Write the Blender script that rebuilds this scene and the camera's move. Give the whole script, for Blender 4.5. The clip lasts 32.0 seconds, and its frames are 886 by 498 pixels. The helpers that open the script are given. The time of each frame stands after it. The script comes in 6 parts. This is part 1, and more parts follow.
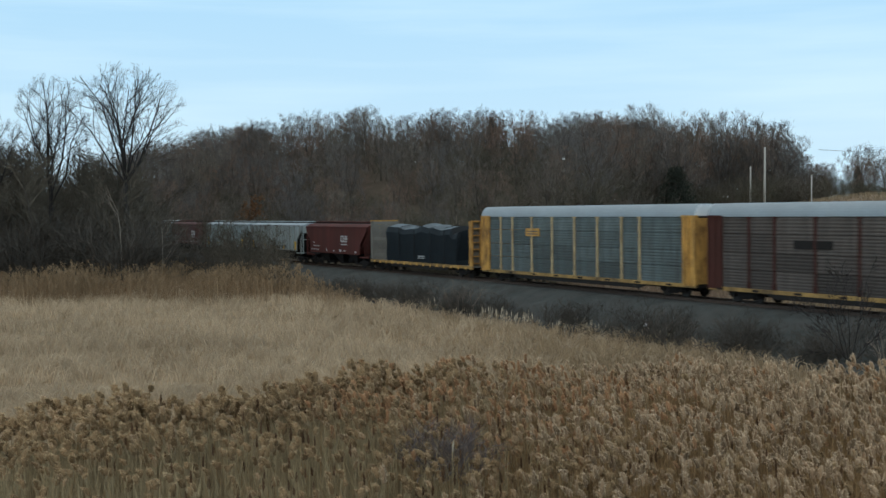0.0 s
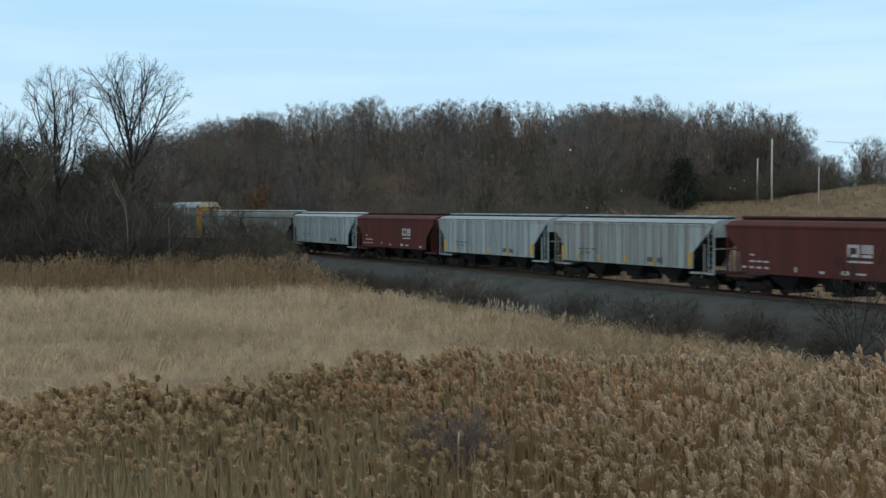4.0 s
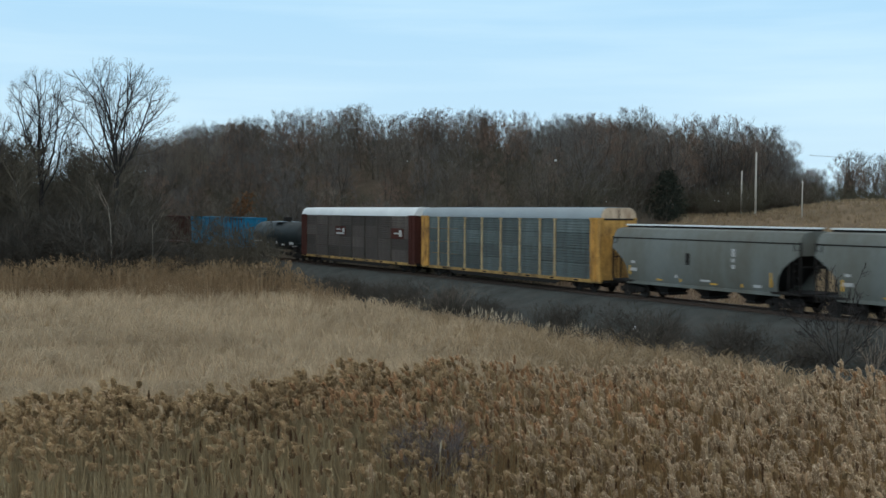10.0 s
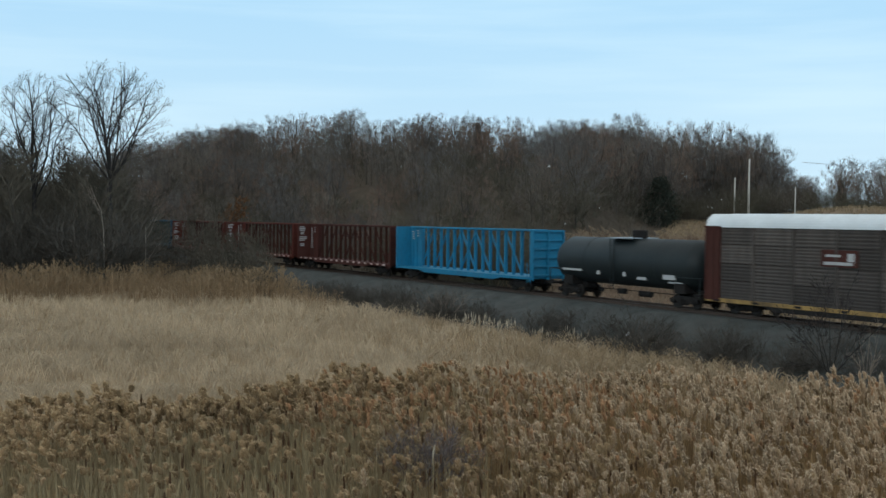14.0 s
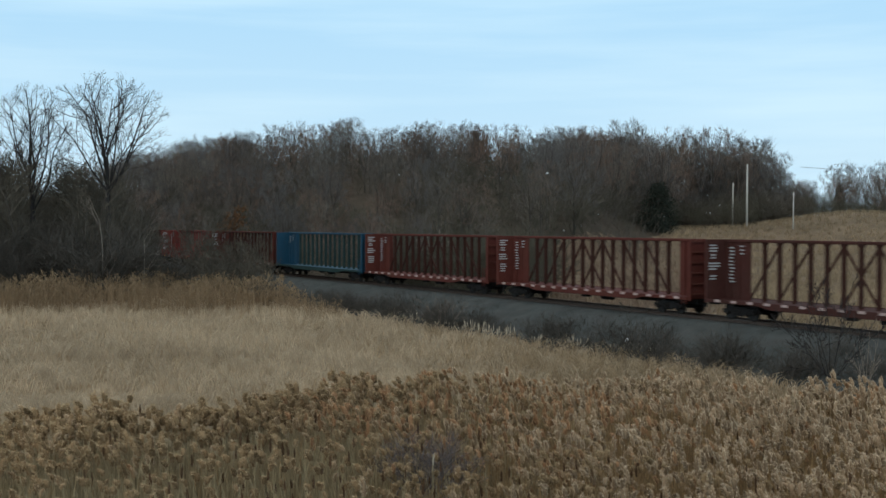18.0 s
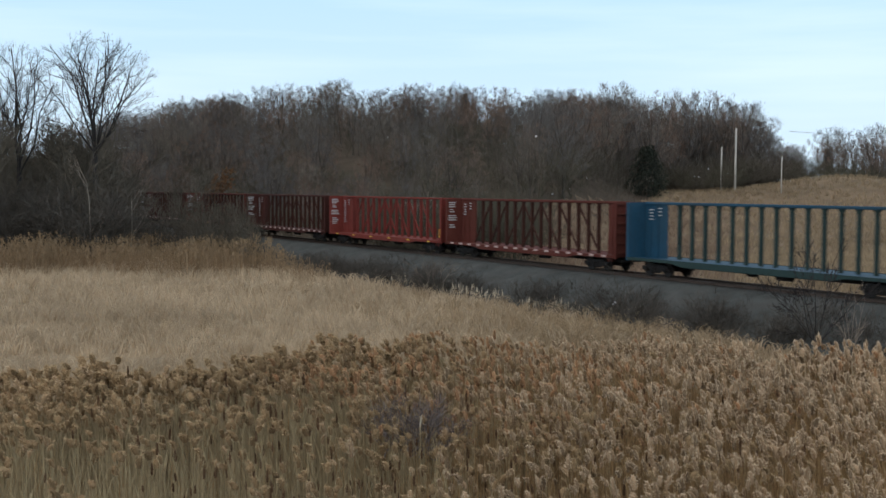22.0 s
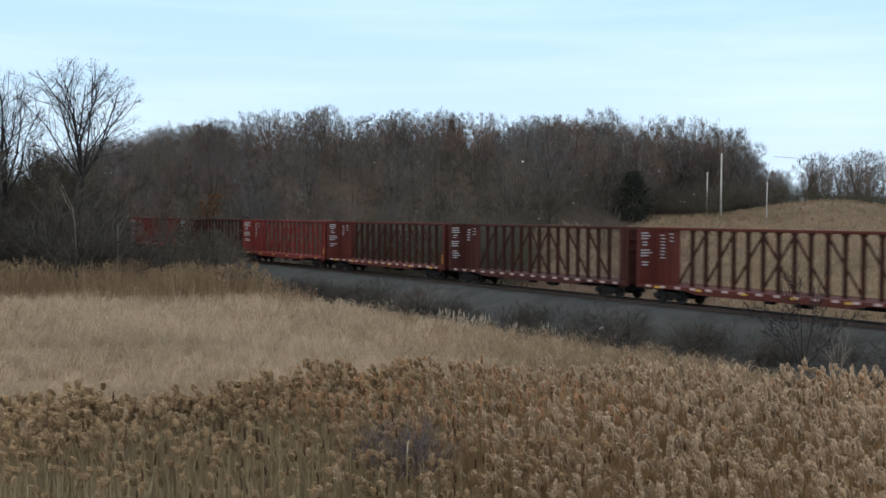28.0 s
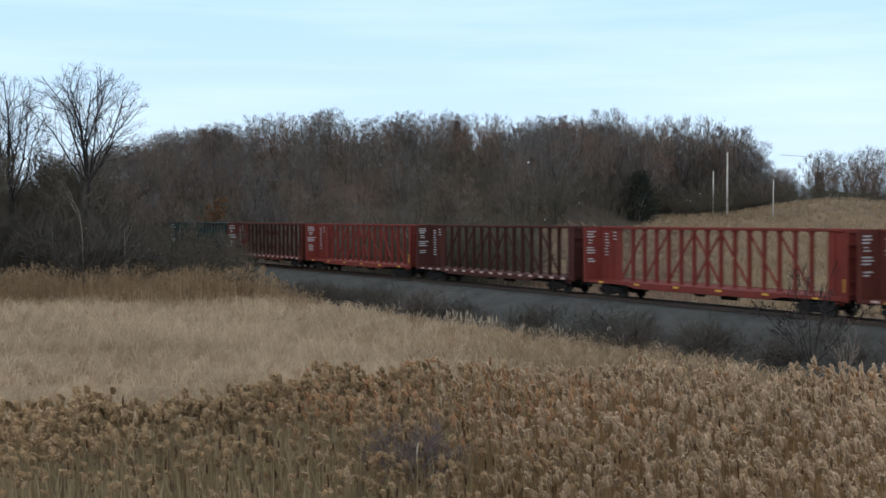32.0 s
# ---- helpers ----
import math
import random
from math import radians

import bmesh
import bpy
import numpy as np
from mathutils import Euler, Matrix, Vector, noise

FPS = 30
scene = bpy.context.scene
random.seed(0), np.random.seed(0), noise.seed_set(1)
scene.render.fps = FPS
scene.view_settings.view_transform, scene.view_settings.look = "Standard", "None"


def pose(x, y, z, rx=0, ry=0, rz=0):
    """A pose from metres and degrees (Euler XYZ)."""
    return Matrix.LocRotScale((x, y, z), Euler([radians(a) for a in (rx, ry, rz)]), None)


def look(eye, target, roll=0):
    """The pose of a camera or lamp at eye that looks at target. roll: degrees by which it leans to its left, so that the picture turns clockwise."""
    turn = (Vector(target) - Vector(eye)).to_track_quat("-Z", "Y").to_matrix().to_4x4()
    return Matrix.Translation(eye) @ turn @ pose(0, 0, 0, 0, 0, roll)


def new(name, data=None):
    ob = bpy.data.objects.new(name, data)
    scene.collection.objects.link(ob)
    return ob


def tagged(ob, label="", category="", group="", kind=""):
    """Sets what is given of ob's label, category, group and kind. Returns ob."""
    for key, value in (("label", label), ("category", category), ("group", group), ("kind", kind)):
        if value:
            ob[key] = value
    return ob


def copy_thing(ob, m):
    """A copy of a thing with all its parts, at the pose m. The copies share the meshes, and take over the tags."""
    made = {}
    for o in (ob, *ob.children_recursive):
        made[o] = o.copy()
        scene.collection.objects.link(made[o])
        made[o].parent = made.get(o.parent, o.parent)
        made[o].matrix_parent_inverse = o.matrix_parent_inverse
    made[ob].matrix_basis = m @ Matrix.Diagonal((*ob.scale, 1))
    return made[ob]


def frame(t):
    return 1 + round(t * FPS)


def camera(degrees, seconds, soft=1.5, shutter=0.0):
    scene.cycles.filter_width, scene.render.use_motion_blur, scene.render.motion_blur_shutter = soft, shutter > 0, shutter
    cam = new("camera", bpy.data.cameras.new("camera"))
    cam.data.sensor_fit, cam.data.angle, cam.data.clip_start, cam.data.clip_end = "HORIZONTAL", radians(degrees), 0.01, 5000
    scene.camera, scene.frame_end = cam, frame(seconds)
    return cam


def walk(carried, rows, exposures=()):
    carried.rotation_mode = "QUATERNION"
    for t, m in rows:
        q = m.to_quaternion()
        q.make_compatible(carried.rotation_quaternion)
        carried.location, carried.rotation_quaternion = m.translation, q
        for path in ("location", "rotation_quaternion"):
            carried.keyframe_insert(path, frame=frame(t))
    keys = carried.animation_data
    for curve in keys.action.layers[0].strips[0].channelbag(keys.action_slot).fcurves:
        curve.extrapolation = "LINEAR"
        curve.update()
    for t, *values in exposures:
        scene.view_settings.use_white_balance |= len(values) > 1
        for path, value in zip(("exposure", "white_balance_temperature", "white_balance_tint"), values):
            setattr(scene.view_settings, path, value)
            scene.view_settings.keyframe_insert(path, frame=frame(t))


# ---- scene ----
# The camera hovers over the marsh and only turns a little.
FOV = 41.87
cam = camera(FOV, 32.0, soft=1.5, shutter=0.5)
PATH = [
    (0.0, 0.00, -0.01, 7.77, 88.12, 0.61, -0.02), (0.5, -0.00, -0.00, 7.76, 88.25, 0.70, 0.06),
    (1.0, -0.00, -0.01, 7.76, 88.34, 0.81, 0.07), (1.5, 0.00, -0.00, 7.77, 87.96, 0.78, 0.26),
    (2.0, 0.00, 0.00, 7.77, 88.16, 0.80, 0.07), (2.5, -0.00, -0.00, 7.77, 87.90, 0.82, 0.17),
    (4.5, 0.00, 0.00, 7.76, 87.68, 0.27, 0.16), (5.0, 0.01, -0.00, 7.76, 87.93, 0.22, -0.27),
    (5.5, 0.00, -0.00, 7.77, 87.92, 0.23, -0.53), (6.0, 0.00, -0.00, 7.76, 88.07, 0.49, -0.63),
    (6.5, 0.02, -0.00, 7.78, 88.26, 0.08, -1.11), (7.0, 0.02, -0.01, 7.77, 88.65, 0.10, -1.64),
    (7.5, 0.00, 0.00, 7.77, 88.38, -0.22, -2.02), (8.0, 0.01, 0.01, 7.75, 88.37, -0.02, -2.02),
    (8.5, 0.00, 0.00, 7.75, 88.42, -0.15, -2.21), (9.0, 0.01, 0.01, 7.78, 88.50, -0.31, -1.84),
    (9.5, 0.00, 0.01, 7.78, 88.72, 0.11, -1.33), (10.0, 0.00, -0.01, 7.78, 88.10, -0.28, -0.45),
    (10.5, 0.02, -0.01, 7.74, 88.79, 0.01, -0.61), (11.0, 0.02, -0.01, 7.77, 88.27, -0.18, -0.42),
    (11.5, 0.00, 0.00, 7.75, 88.86, -0.18, 0.05), (12.0, 0.01, -0.01, 7.77, 88.76, -0.23, -0.22),
    (12.5, -0.01, 0.00, 7.77, 88.37, -0.47, -0.27), (13.0, 0.00, 0.01, 7.78, 88.46, -0.14, -0.68),
    (13.5, -0.01, 0.00, 7.76, 88.38, -0.43, -0.71), (15.5, 0.02, -0.01, 7.78, 88.43, -0.54, -0.82),
    (16.0, 0.01, -0.00, 7.77, 88.66, -0.25, -1.08), (16.5, 0.01, 0.00, 7.77, 88.45, -0.31, -0.78),
    (17.0, 0.02, 0.01, 7.76, 88.31, -0.15, -0.63), (17.5, 0.02, 0.01, 7.75, 88.65, 0.11, -0.79),
    (18.0, 0.01, 0.01, 7.76, 88.76, -0.02, -0.84), (18.5, 0.01, 0.00, 7.76, 88.52, 0.05, -0.76),
    (19.0, 0.00, -0.00, 7.77, 88.28, 0.05, -0.56), (19.5, 0.01, 0.00, 7.77, 87.78, 0.02, -0.50),
    (20.0, 0.01, 0.00, 7.76, 87.81, 0.19, -0.37), (20.5, 0.02, 0.01, 7.75, 87.50, 0.30, -0.56),
    (21.0, 0.01, 0.01, 7.75, 86.75, -0.01, -0.75), (21.5, 0.03, 0.00, 7.75, 86.74, -0.16, -1.07),
    (22.0, 0.02, 0.01, 7.76, 86.93, -0.24, -1.40), (22.5, 0.01, 0.01, 7.75, 87.06, -0.06, -1.46),
    (23.0, 0.03, 0.01, 7.76, 86.95, -0.08, -1.54), (23.5, 0.02, 0.01, 7.76, 86.94, -0.16, -1.63),
    (24.0, 0.04, 0.00, 7.76, 86.91, -0.09, -1.64), (24.5, 0.04, 0.00, 7.76, 87.16, 0.02, -1.57),
    (26.5, -0.03, -0.00, 7.75, 87.45, 0.16, -2.06), (27.0, -0.01, -0.00, 7.77, 87.67, 0.00, -2.27),
    (27.5, 0.00, -0.00, 7.78, 88.10, 0.10, -2.12), (28.0, 0.02, 0.00, 7.75, 88.18, -0.20, -2.05),
    (28.5, 0.04, 0.00, 7.78, 88.15, -0.30, -1.91), (29.0, 0.00, 0.01, 7.78, 88.09, 0.15, -1.99),
    (29.5, 0.01, 0.00, 7.76, 87.91, 0.35, -2.03), (30.0, -0.04, -0.00, 7.78, 88.11, 0.42, -1.75),
    (30.5, -0.02, -0.01, 7.76, 88.08, 0.43, -1.57), (31.0, -0.00, -0.00, 7.75, 88.26, 0.47, -1.60),
    (31.5, -0.02, -0.00, 7.74, 88.16, 0.53, -1.90), (32.0, -0.01, 0.00, 7.75, 88.26, 0.34, -1.76),
]
EXPOSURES = [(0, -0.03, 6180, 6), (20.9, -0.05, 6180, 6), (22.2, 0.14, 6400, 14), (32, 0.17, 6260, 15)]
walk(cam, [(t, pose(x, y, z, a, b, c)) for t, x, y, z, a, b, c in PATH], EXPOSURES)

# ---- light: thick even cloud, late afternoon in winter ----
SUN_ELEVATION, SUN_ROTATION = 28.0, 205.0
world = bpy.data.worlds.new("overcast")
scene.world = world
world.use_nodes = True


def sky():
    nt = world.node_tree
    nt.nodes.clear()
    out = nt.nodes.new("ShaderNodeOutputWorld")
    bg = nt.nodes.new("ShaderNodeBackground")
    nish = nt.nodes.new("ShaderNodeTexSky")
    nish.sky_type, nish.sun_disc = "NISHITA", False
    nish.sun_elevation, nish.sun_rotation = radians(SUN_ELEVATION), radians(SUN_ROTATION)
    nish.air_density, nish.dust_density, nish.ozone_density = 1.0, 2.0, 1.0
    coord = nt.nodes.new("ShaderNodeTexCoord")
    # cloud sheet: long flat streaks, stretched along the horizon
    mapping = nt.nodes.new("ShaderNodeMapping")
    mapping.inputs["Scale"].default_value = (1.2, 1.2, 14.0)
    cloud = nt.nodes.new("ShaderNodeTexNoise")
    cloud.inputs["Scale"].default_value, cloud.inputs["Detail"].default_value = 2.2, 5.0
    cloud.inputs["Roughness"].default_value = 0.5
    ramp = nt.nodes.new("ShaderNodeValToRGB")
    ramp.color_ramp.elements[0].position, ramp.color_ramp.elements[1].position = 0.36, 0.64
    ramp.color_ramp.elements[0].color = (4.5, 7.2, 9.5, 1)
    ramp.color_ramp.elements[1].color = (6.2, 8.5, 10.0, 1)
    # the cloud pales a little towards the horizon
    split = nt.nodes.new("ShaderNodeSeparateXYZ")
    low = nt.nodes.new("ShaderNodeMapRange")
    low.inputs["From Min"].default_value, low.inputs["From Max"].default_value = 0.05, 0.22
    low.inputs["To Min"].default_value, low.inputs["To Max"].default_value = 0.55, 0.0
    pale = nt.nodes.new("ShaderNodeMixRGB")
    pale.inputs[2].default_value = (7.6, 9.0, 9.8, 1)
    # overhead the sheet is a neutral grey
    high = nt.nodes.new("ShaderNodeMapRange")
    high.inputs["From Min"].default_value, high.inputs["From Max"].default_value = 0.28, 0.65
    over = nt.nodes.new("ShaderNodeMixRGB")
    over.inputs[2].default_value = (7.3, 7.2, 6.9, 1)
    mix = nt.nodes.new("ShaderNodeMixRGB")
    mix.inputs[0].default_value = 0.93
    link = nt.links.new
    link(coord.outputs["Generated"], mapping.inputs["Vector"])
    link(mapping.outputs["Vector"], cloud.inputs["Vector"])
    link(cloud.outputs["Fac"], ramp.inputs["Fac"])
    link(coord.outputs["Generated"], split.inputs[0])
    link(split.outputs["Z"], low.inputs["Value"])
    link(low.outputs["Result"], pale.inputs[0])
    link(ramp.outputs["Color"], pale.inputs[1])
    link(nish.outputs["Color"], mix.inputs[1])
    link(split.outputs["Z"], high.inputs["Value"])
    link(high.outputs["Result"], over.inputs[0])
    link(pale.outputs["Color"], over.inputs[1])
    link(over.outputs["Color"], mix.inputs[2])
    link(mix.outputs["Color"], bg.inputs["Color"])
    bg.inputs["Strength"].default_value = 0.105
    link(bg.outputs["Background"], out.inputs["Surface"])


sky()
sun = new("sun", bpy.data.lights.new("sun", "SUN"))
sun.data.energy, sun.data.angle, sun.data.color = 0.4, radians(25), (1.0, 0.95, 0.88)
_e, _r = radians(SUN_ELEVATION), radians(SUN_ROTATION)
sun.matrix_world = look((0, 0, 60), Vector((0, 0, 60)) - Vector((math.sin(_r) * math.cos(_e), math.cos(_r) * math.cos(_e), math.sin(_e))))


# ---- plan ----
RAIL_Z = 2.2                       # top of rail over the marsh
TRACK_TURN = -61.30                # heading of travel, degrees from +x
HX, HY = math.cos(radians(TRACK_TURN)), math.sin(radians(TRACK_TURN))
TX, TY = 22.83, 60.0               # a point of the track's centre line
SPEED, SLOWING = 15.873, -0.01395  # metres a second at 15 s, and half its change


def on_track(s, off=0.0):
    """Plan place s metres along the track from its base point, off metres to the far side."""
    return TX + HX * s - HY * off, TY + HY * s + HX * off


def track_su(x, y):
    """Along and across the track; across is positive behind it."""
    dx, dy = x - TX, y - TY
    return dx * HX + dy * HY, -dx * HY + dy * HX


def smooth(a, b, v):
    t = np.clip((v - a) / (b - a), 0, 1)
    return t * t * (3 - 2 * t)


def ground_height(x, y):
    """Ground of the whole place: flat marsh, railway bank, field and wooded hill behind it."""
    x, y = np.asarray(x, float), np.asarray(y, float)
    s, u = track_su(x, y)
    bearing = x / np.maximum(y, 20.0)
    marsh = 0.12 * np.sin(x * 0.21 + 1) * np.sin(y * 0.17)
    bank = 1.3 * (1 - smooth(2.6, 5.5, np.abs(u)))
    wood = 1 - smooth(0.10, 0.20, bearing)
    near = y < 10
    # wooded hill close behind the track, open field that stays flat further and then climbs
    reach = 45 + 28 * smooth(-0.1, 0.05, bearing)
    hill = smooth(0, 1, (u - 9) / reach) * (19.5 - 1.5 * smooth(-0.2, -0.08, bearing) - 3.0 * smooth(0.02, 0.12, bearing))
    back = smooth(222, 262, y) * (4.5 - 4.5 * smooth(0.25, 0.36, bearing))
    field = smooth(135, 215, y) * smooth(10, 40, u) * 6.3 + smooth(215, 300, y) * 1.5 + back
    rise = wood * hill + (1 - wood) * field + smooth(3, 9, u) * 0.5
    knoll = 3.2 * np.exp(-(((x - 78) / 16) ** 2 + ((y - 205) / 25) ** 2))
    return np.where(near & (u < 0), marsh, marsh + bank + rise + knoll)


# ---- materials ----
def material(name, base, rough=0.8, metal=0.0, vary=0.25, scale=6.0, fine=60.0, bump=0.15, stain=None, stain_amount=0.0, island=0.0, per_object=0.0,
             stretch=(1, 1, 1), spec=0.3, translucent=0.0, bump_dist=0.02):
    """Principled material with two scales of variation, optional stain colour and per-island or per-object shift."""
    m = bpy.data.materials.new(name)
    m.use_nodes = True
    nt = m.node_tree
    bsdf = nt.nodes["Principled BSDF"]
    link = nt.links.new
    coord = nt.nodes.new("ShaderNodeTexCoord")
    mapping = nt.nodes.new("ShaderNodeMapping")
    mapping.inputs["Scale"].default_value = stretch
    link(coord.outputs["Object"], mapping.inputs["Vector"])
    big, small = nt.nodes.new("ShaderNodeTexNoise"), nt.nodes.new("ShaderNodeTexNoise")
    big.inputs["Scale"].default_value, big.inputs["Detail"].default_value = scale, 4
    small.inputs["Scale"].default_value, small.inputs["Detail"].default_value = fine, 3
    for n in (big, small):
        link(mapping.outputs["Vector"], n.inputs["Vector"])
    add = nt.nodes.new("ShaderNodeMath")
    add.operation = "MULTIPLY_ADD"
    link(small.outputs["Fac"], add.inputs[0])
    add.inputs[1].default_value = 0.5
    half = nt.nodes.new("ShaderNodeMath")
    half.operation = "MULTIPLY"
    link(big.outputs["Fac"], half.inputs[0])
    half.inputs[1].default_value = 0.5
    link(half.outputs[0], add.inputs[2])
    ramp = nt.nodes.new("ShaderNodeMapRange")
    ramp.inputs["From Min"].default_value, ramp.inputs["From Max"].default_value = 0.32, 0.68
    ramp.inputs["To Min"].default_value, ramp.inputs["To Max"].default_value = 1 - vary, 1 + vary
    link(add.outputs[0], ramp.inputs["Value"])
    last = ramp.outputs["Result"]
    for amount, node, socket in ((island, "ShaderNodeNewGeometry", "Random Per Island"), (per_object, "ShaderNodeObjectInfo", "Random")):
        if amount:
            src = nt.nodes.new(node)
            r = nt.nodes.new("ShaderNodeMapRange")
            r.inputs["To Min"].default_value, r.inputs["To Max"].default_value = 1 - amount, 1 + amount
            link(src.outputs[socket], r.inputs["Value"])
            mul = nt.nodes.new("ShaderNodeMath")
            mul.operation = "MULTIPLY"
            link(last, mul.inputs[0]), link(r.outputs["Result"], mul.inputs[1])
            last = mul.outputs[0]
    hsv = nt.nodes.new("ShaderNodeHueSaturation")
    hsv.inputs["Color"].default_value = (*base, 1)
    link(last, hsv.inputs["Value"])
    colour = hsv.outputs["Color"]
    if stain:
        spots = nt.nodes.new("ShaderNodeTexNoise")
        spots.inputs["Scale"].default_value, spots.inputs["Detail"].default_value = scale * 0.6, 8
        spots.inputs["Roughness"].default_value = 0.7
        link(mapping.outputs["Vector"], spots.inputs["Vector"])
        lim = nt.nodes.new("ShaderNodeMapRange")
        lim.inputs["From Min"].default_value, lim.inputs["From Max"].default_value = 0.42, 0.68
        lim.inputs["To Max"].default_value = stain_amount
        link(spots.outputs["Fac"], lim.inputs["Value"])
        mix = nt.nodes.new("ShaderNodeMixRGB")
        mix.inputs[2].default_value = (*stain, 1)
        link(lim.outputs["Result"], mix.inputs[0]), link(colour, mix.inputs[1])
        colour = mix.outputs[0]
    link(colour, bsdf.inputs["Base Color"])
    bsdf.inputs["Roughness"].default_value, bsdf.inputs["Metallic"].default_value = rough, metal
    bsdf.inputs["Specular IOR Level"].default_value = spec
    if bump:
        b = nt.nodes.new("ShaderNodeBump")
        b.inputs["Strength"].default_value, b.inputs["Distance"].default_value = bump, bump_dist
        link(small.outputs["Fac"], b.inputs["Height"]), link(b.outputs["Normal"], bsdf.inputs["Normal"])
    return m


# colours are those of the surfaces themselves, save where a comment says otherwise
MARSH = material("marsh_litter", (0.34, 0.265, 0.175), 0.95, vary=0.35, scale=0.25, fine=9.0, bump=0.6, stain=(0.22, 0.165, 0.10), stain_amount=0.6, bump_dist=0.1, spec=0.1)
BALLAST = material("ballast_stone", (0.072, 0.079, 0.076), 0.95, vary=0.45, scale=0.8, fine=14.0, bump=0.9, stain=(0.09, 0.085, 0.08), stain_amount=0.5, bump_dist=0.08, spec=0.15)
RAIL_STEEL = material("rail_steel", (0.10, 0.07, 0.055), 0.6, 0.6, scale=3, fine=40)
TIE_WOOD = material("creosoted_tie", (0.07, 0.055, 0.045), 0.9, per_object=0.3, scale=2, fine=30)
LEAF_LITTER = material("leaf_litter", (0.080, 0.063, 0.046), 0.95, vary=0.4, scale=0.3, fine=5.0, bump=0.6, stain=(0.05, 0.038, 0.03), stain_amount=0.6, bump_dist=0.1, spec=0.1)
FIELD = material("field_soil_and_thatch", (0.20, 0.148, 0.098), 0.95, vary=0.35, scale=0.2, fine=6.0, bump=0.6, stain=(0.12, 0.095, 0.06), stain_amount=0.6, bump_dist=0.1, spec=0.1)


# ---- mesh helpers ----
class Build:
    """Collects simple solids into one mesh."""

    def __init__(self):
        self.v, self.f = [], []

    def add(self, verts, faces, m=None):
        n = len(self.v)
        if m is not None:
            verts = [m @ Vector(p) for p in verts]
        self.v += [tuple(p) for p in verts]
        self.f += [tuple(i + n for i in q) for q in faces]
        return self

    def box(self, x0, x1, y0, y1, z0, z1, c=0.0, m=None):
        """A box; c cuts its long edges in the x-direction's cross-section."""
        if c:
            c = min(c, (y1 - y0) * 0.45, (z1 - z0) * 0.45)
            ring = [(y0 + c, z0), (y1 - c, z0), (y1, z0 + c), (y1, z1 - c), (y1 - c, z1), (y0 + c, z1), (y0, z1 - c), (y0, z0 + c)]
            return self.prism(ring, x0, x1, m)
        v = [(x, y, z) for x in (x0, x1) for y in (y0, y1) for z in (z0, z1)]
        return self.add(v, [(0, 1, 3, 2), (4, 6, 7, 5), (0, 4, 5, 1), (2, 3, 7, 6), (0, 2, 6, 4), (1, 5, 7, 3)], m)

    def prism(self, ring, x0, x1, m=None):
        """A (y, z) outline drawn out along x."""
        n = len(ring)
        v = [(x0, y, z) for y, z in ring] + [(x1, y, z) for y, z in ring]
        f = [tuple(range(n))[::-1], tuple(range(n, 2 * n))] + [(i, (i + 1) % n, n + (i + 1) % n, n + i) for i in range(n)]
        return self.add(v, f, m)

    def plate(self, ring, y0, y1, m=None):
        """An (x, z) outline drawn out along y."""
        n = len(ring)
        v = [(x, y0, z) for x, z in ring] + [(x, y1, z) for x, z in ring]
        f = [tuple(range(n)), tuple(range(n, 2 * n))[::-1]] + [((i + 1) % n, i, n + i, n + (i + 1) % n) for i in range(n)]
        return self.add(v, f, m)

    def bar(self, a, b, w, d=None, up=(0, 0, 1)):
        """A square bar from a to b."""
        a, b = Vector(a), Vector(b)
        t = (b - a).normalized()
        up = Vector(up)
        if abs(t.dot(up)) > 0.98:
            up = Vector((0, 1, 0))
        sd = t.cross(up).normalized() * w / 2
        u = sd.cross(t).normalized() * (d or w) / 2
        v = [p + q for p in (a, b) for q in (sd + u, -sd + u, -sd - u, sd - u)]
        return self.add(v, [(0, 1, 2, 3), (7, 6, 5, 4), (0, 4, 5, 1), (1, 5, 6, 2), (2, 6, 7, 3), (3, 7, 4, 0)])

    def tube(self, points, radii, n=6, cap=True):
        """A round tube through points."""
        base = len(self.v)
        pts = [Vector(p) for p in points]
        for i, p in enumerate(pts):
            t = (pts[min(i + 1, len(pts) - 1)] - pts[max(i - 1, 0)]).normalized()
            a = t.cross(Vector((0.31, 0.17, 0.93)))
            if a.length < 0.05:
                a = t.cross(Vector((1, 0, 0)))
            a.normalize()
            b = t.cross(a)
            for k in range(n):
                w = 2 * math.pi * k / n
                self.v.append(tuple(p + (a * math.cos(w) + b * math.sin(w)) * radii[i]))
        for i in range(len(pts) - 1):
            for k in range(n):
                q = base + i * n + k
                r = base + i * n + (k + 1) % n
                self.f.append((q, r, r + n, q + n))
        if cap:
            self.f.append(tuple(base + k for k in range(n))[::-1])
            self.f.append(tuple(base + (len(pts) - 1) * n + k for k in range(n)))
        return self

    def mesh(self, name, mat, smooth_shade=False):
        me = bpy.data.meshes.new(name)
        me.from_pydata(self.v, [], self.f)
        me.materials.append(mat)
        if smooth_shade:
            me.polygons.foreach_set("use_smooth", [True] * len(me.polygons))
        me.update()
        return me


def part(name, build, mat, parent=None, label="", smooth_shade=False):
    """One mesh object under a thing or part; build is a Build or a ready mesh."""
    me = build.mesh(name, mat, smooth_shade) if isinstance(build, Build) else build
    ob = new(name, me)
    ob.parent = parent
    return tagged(ob, label)


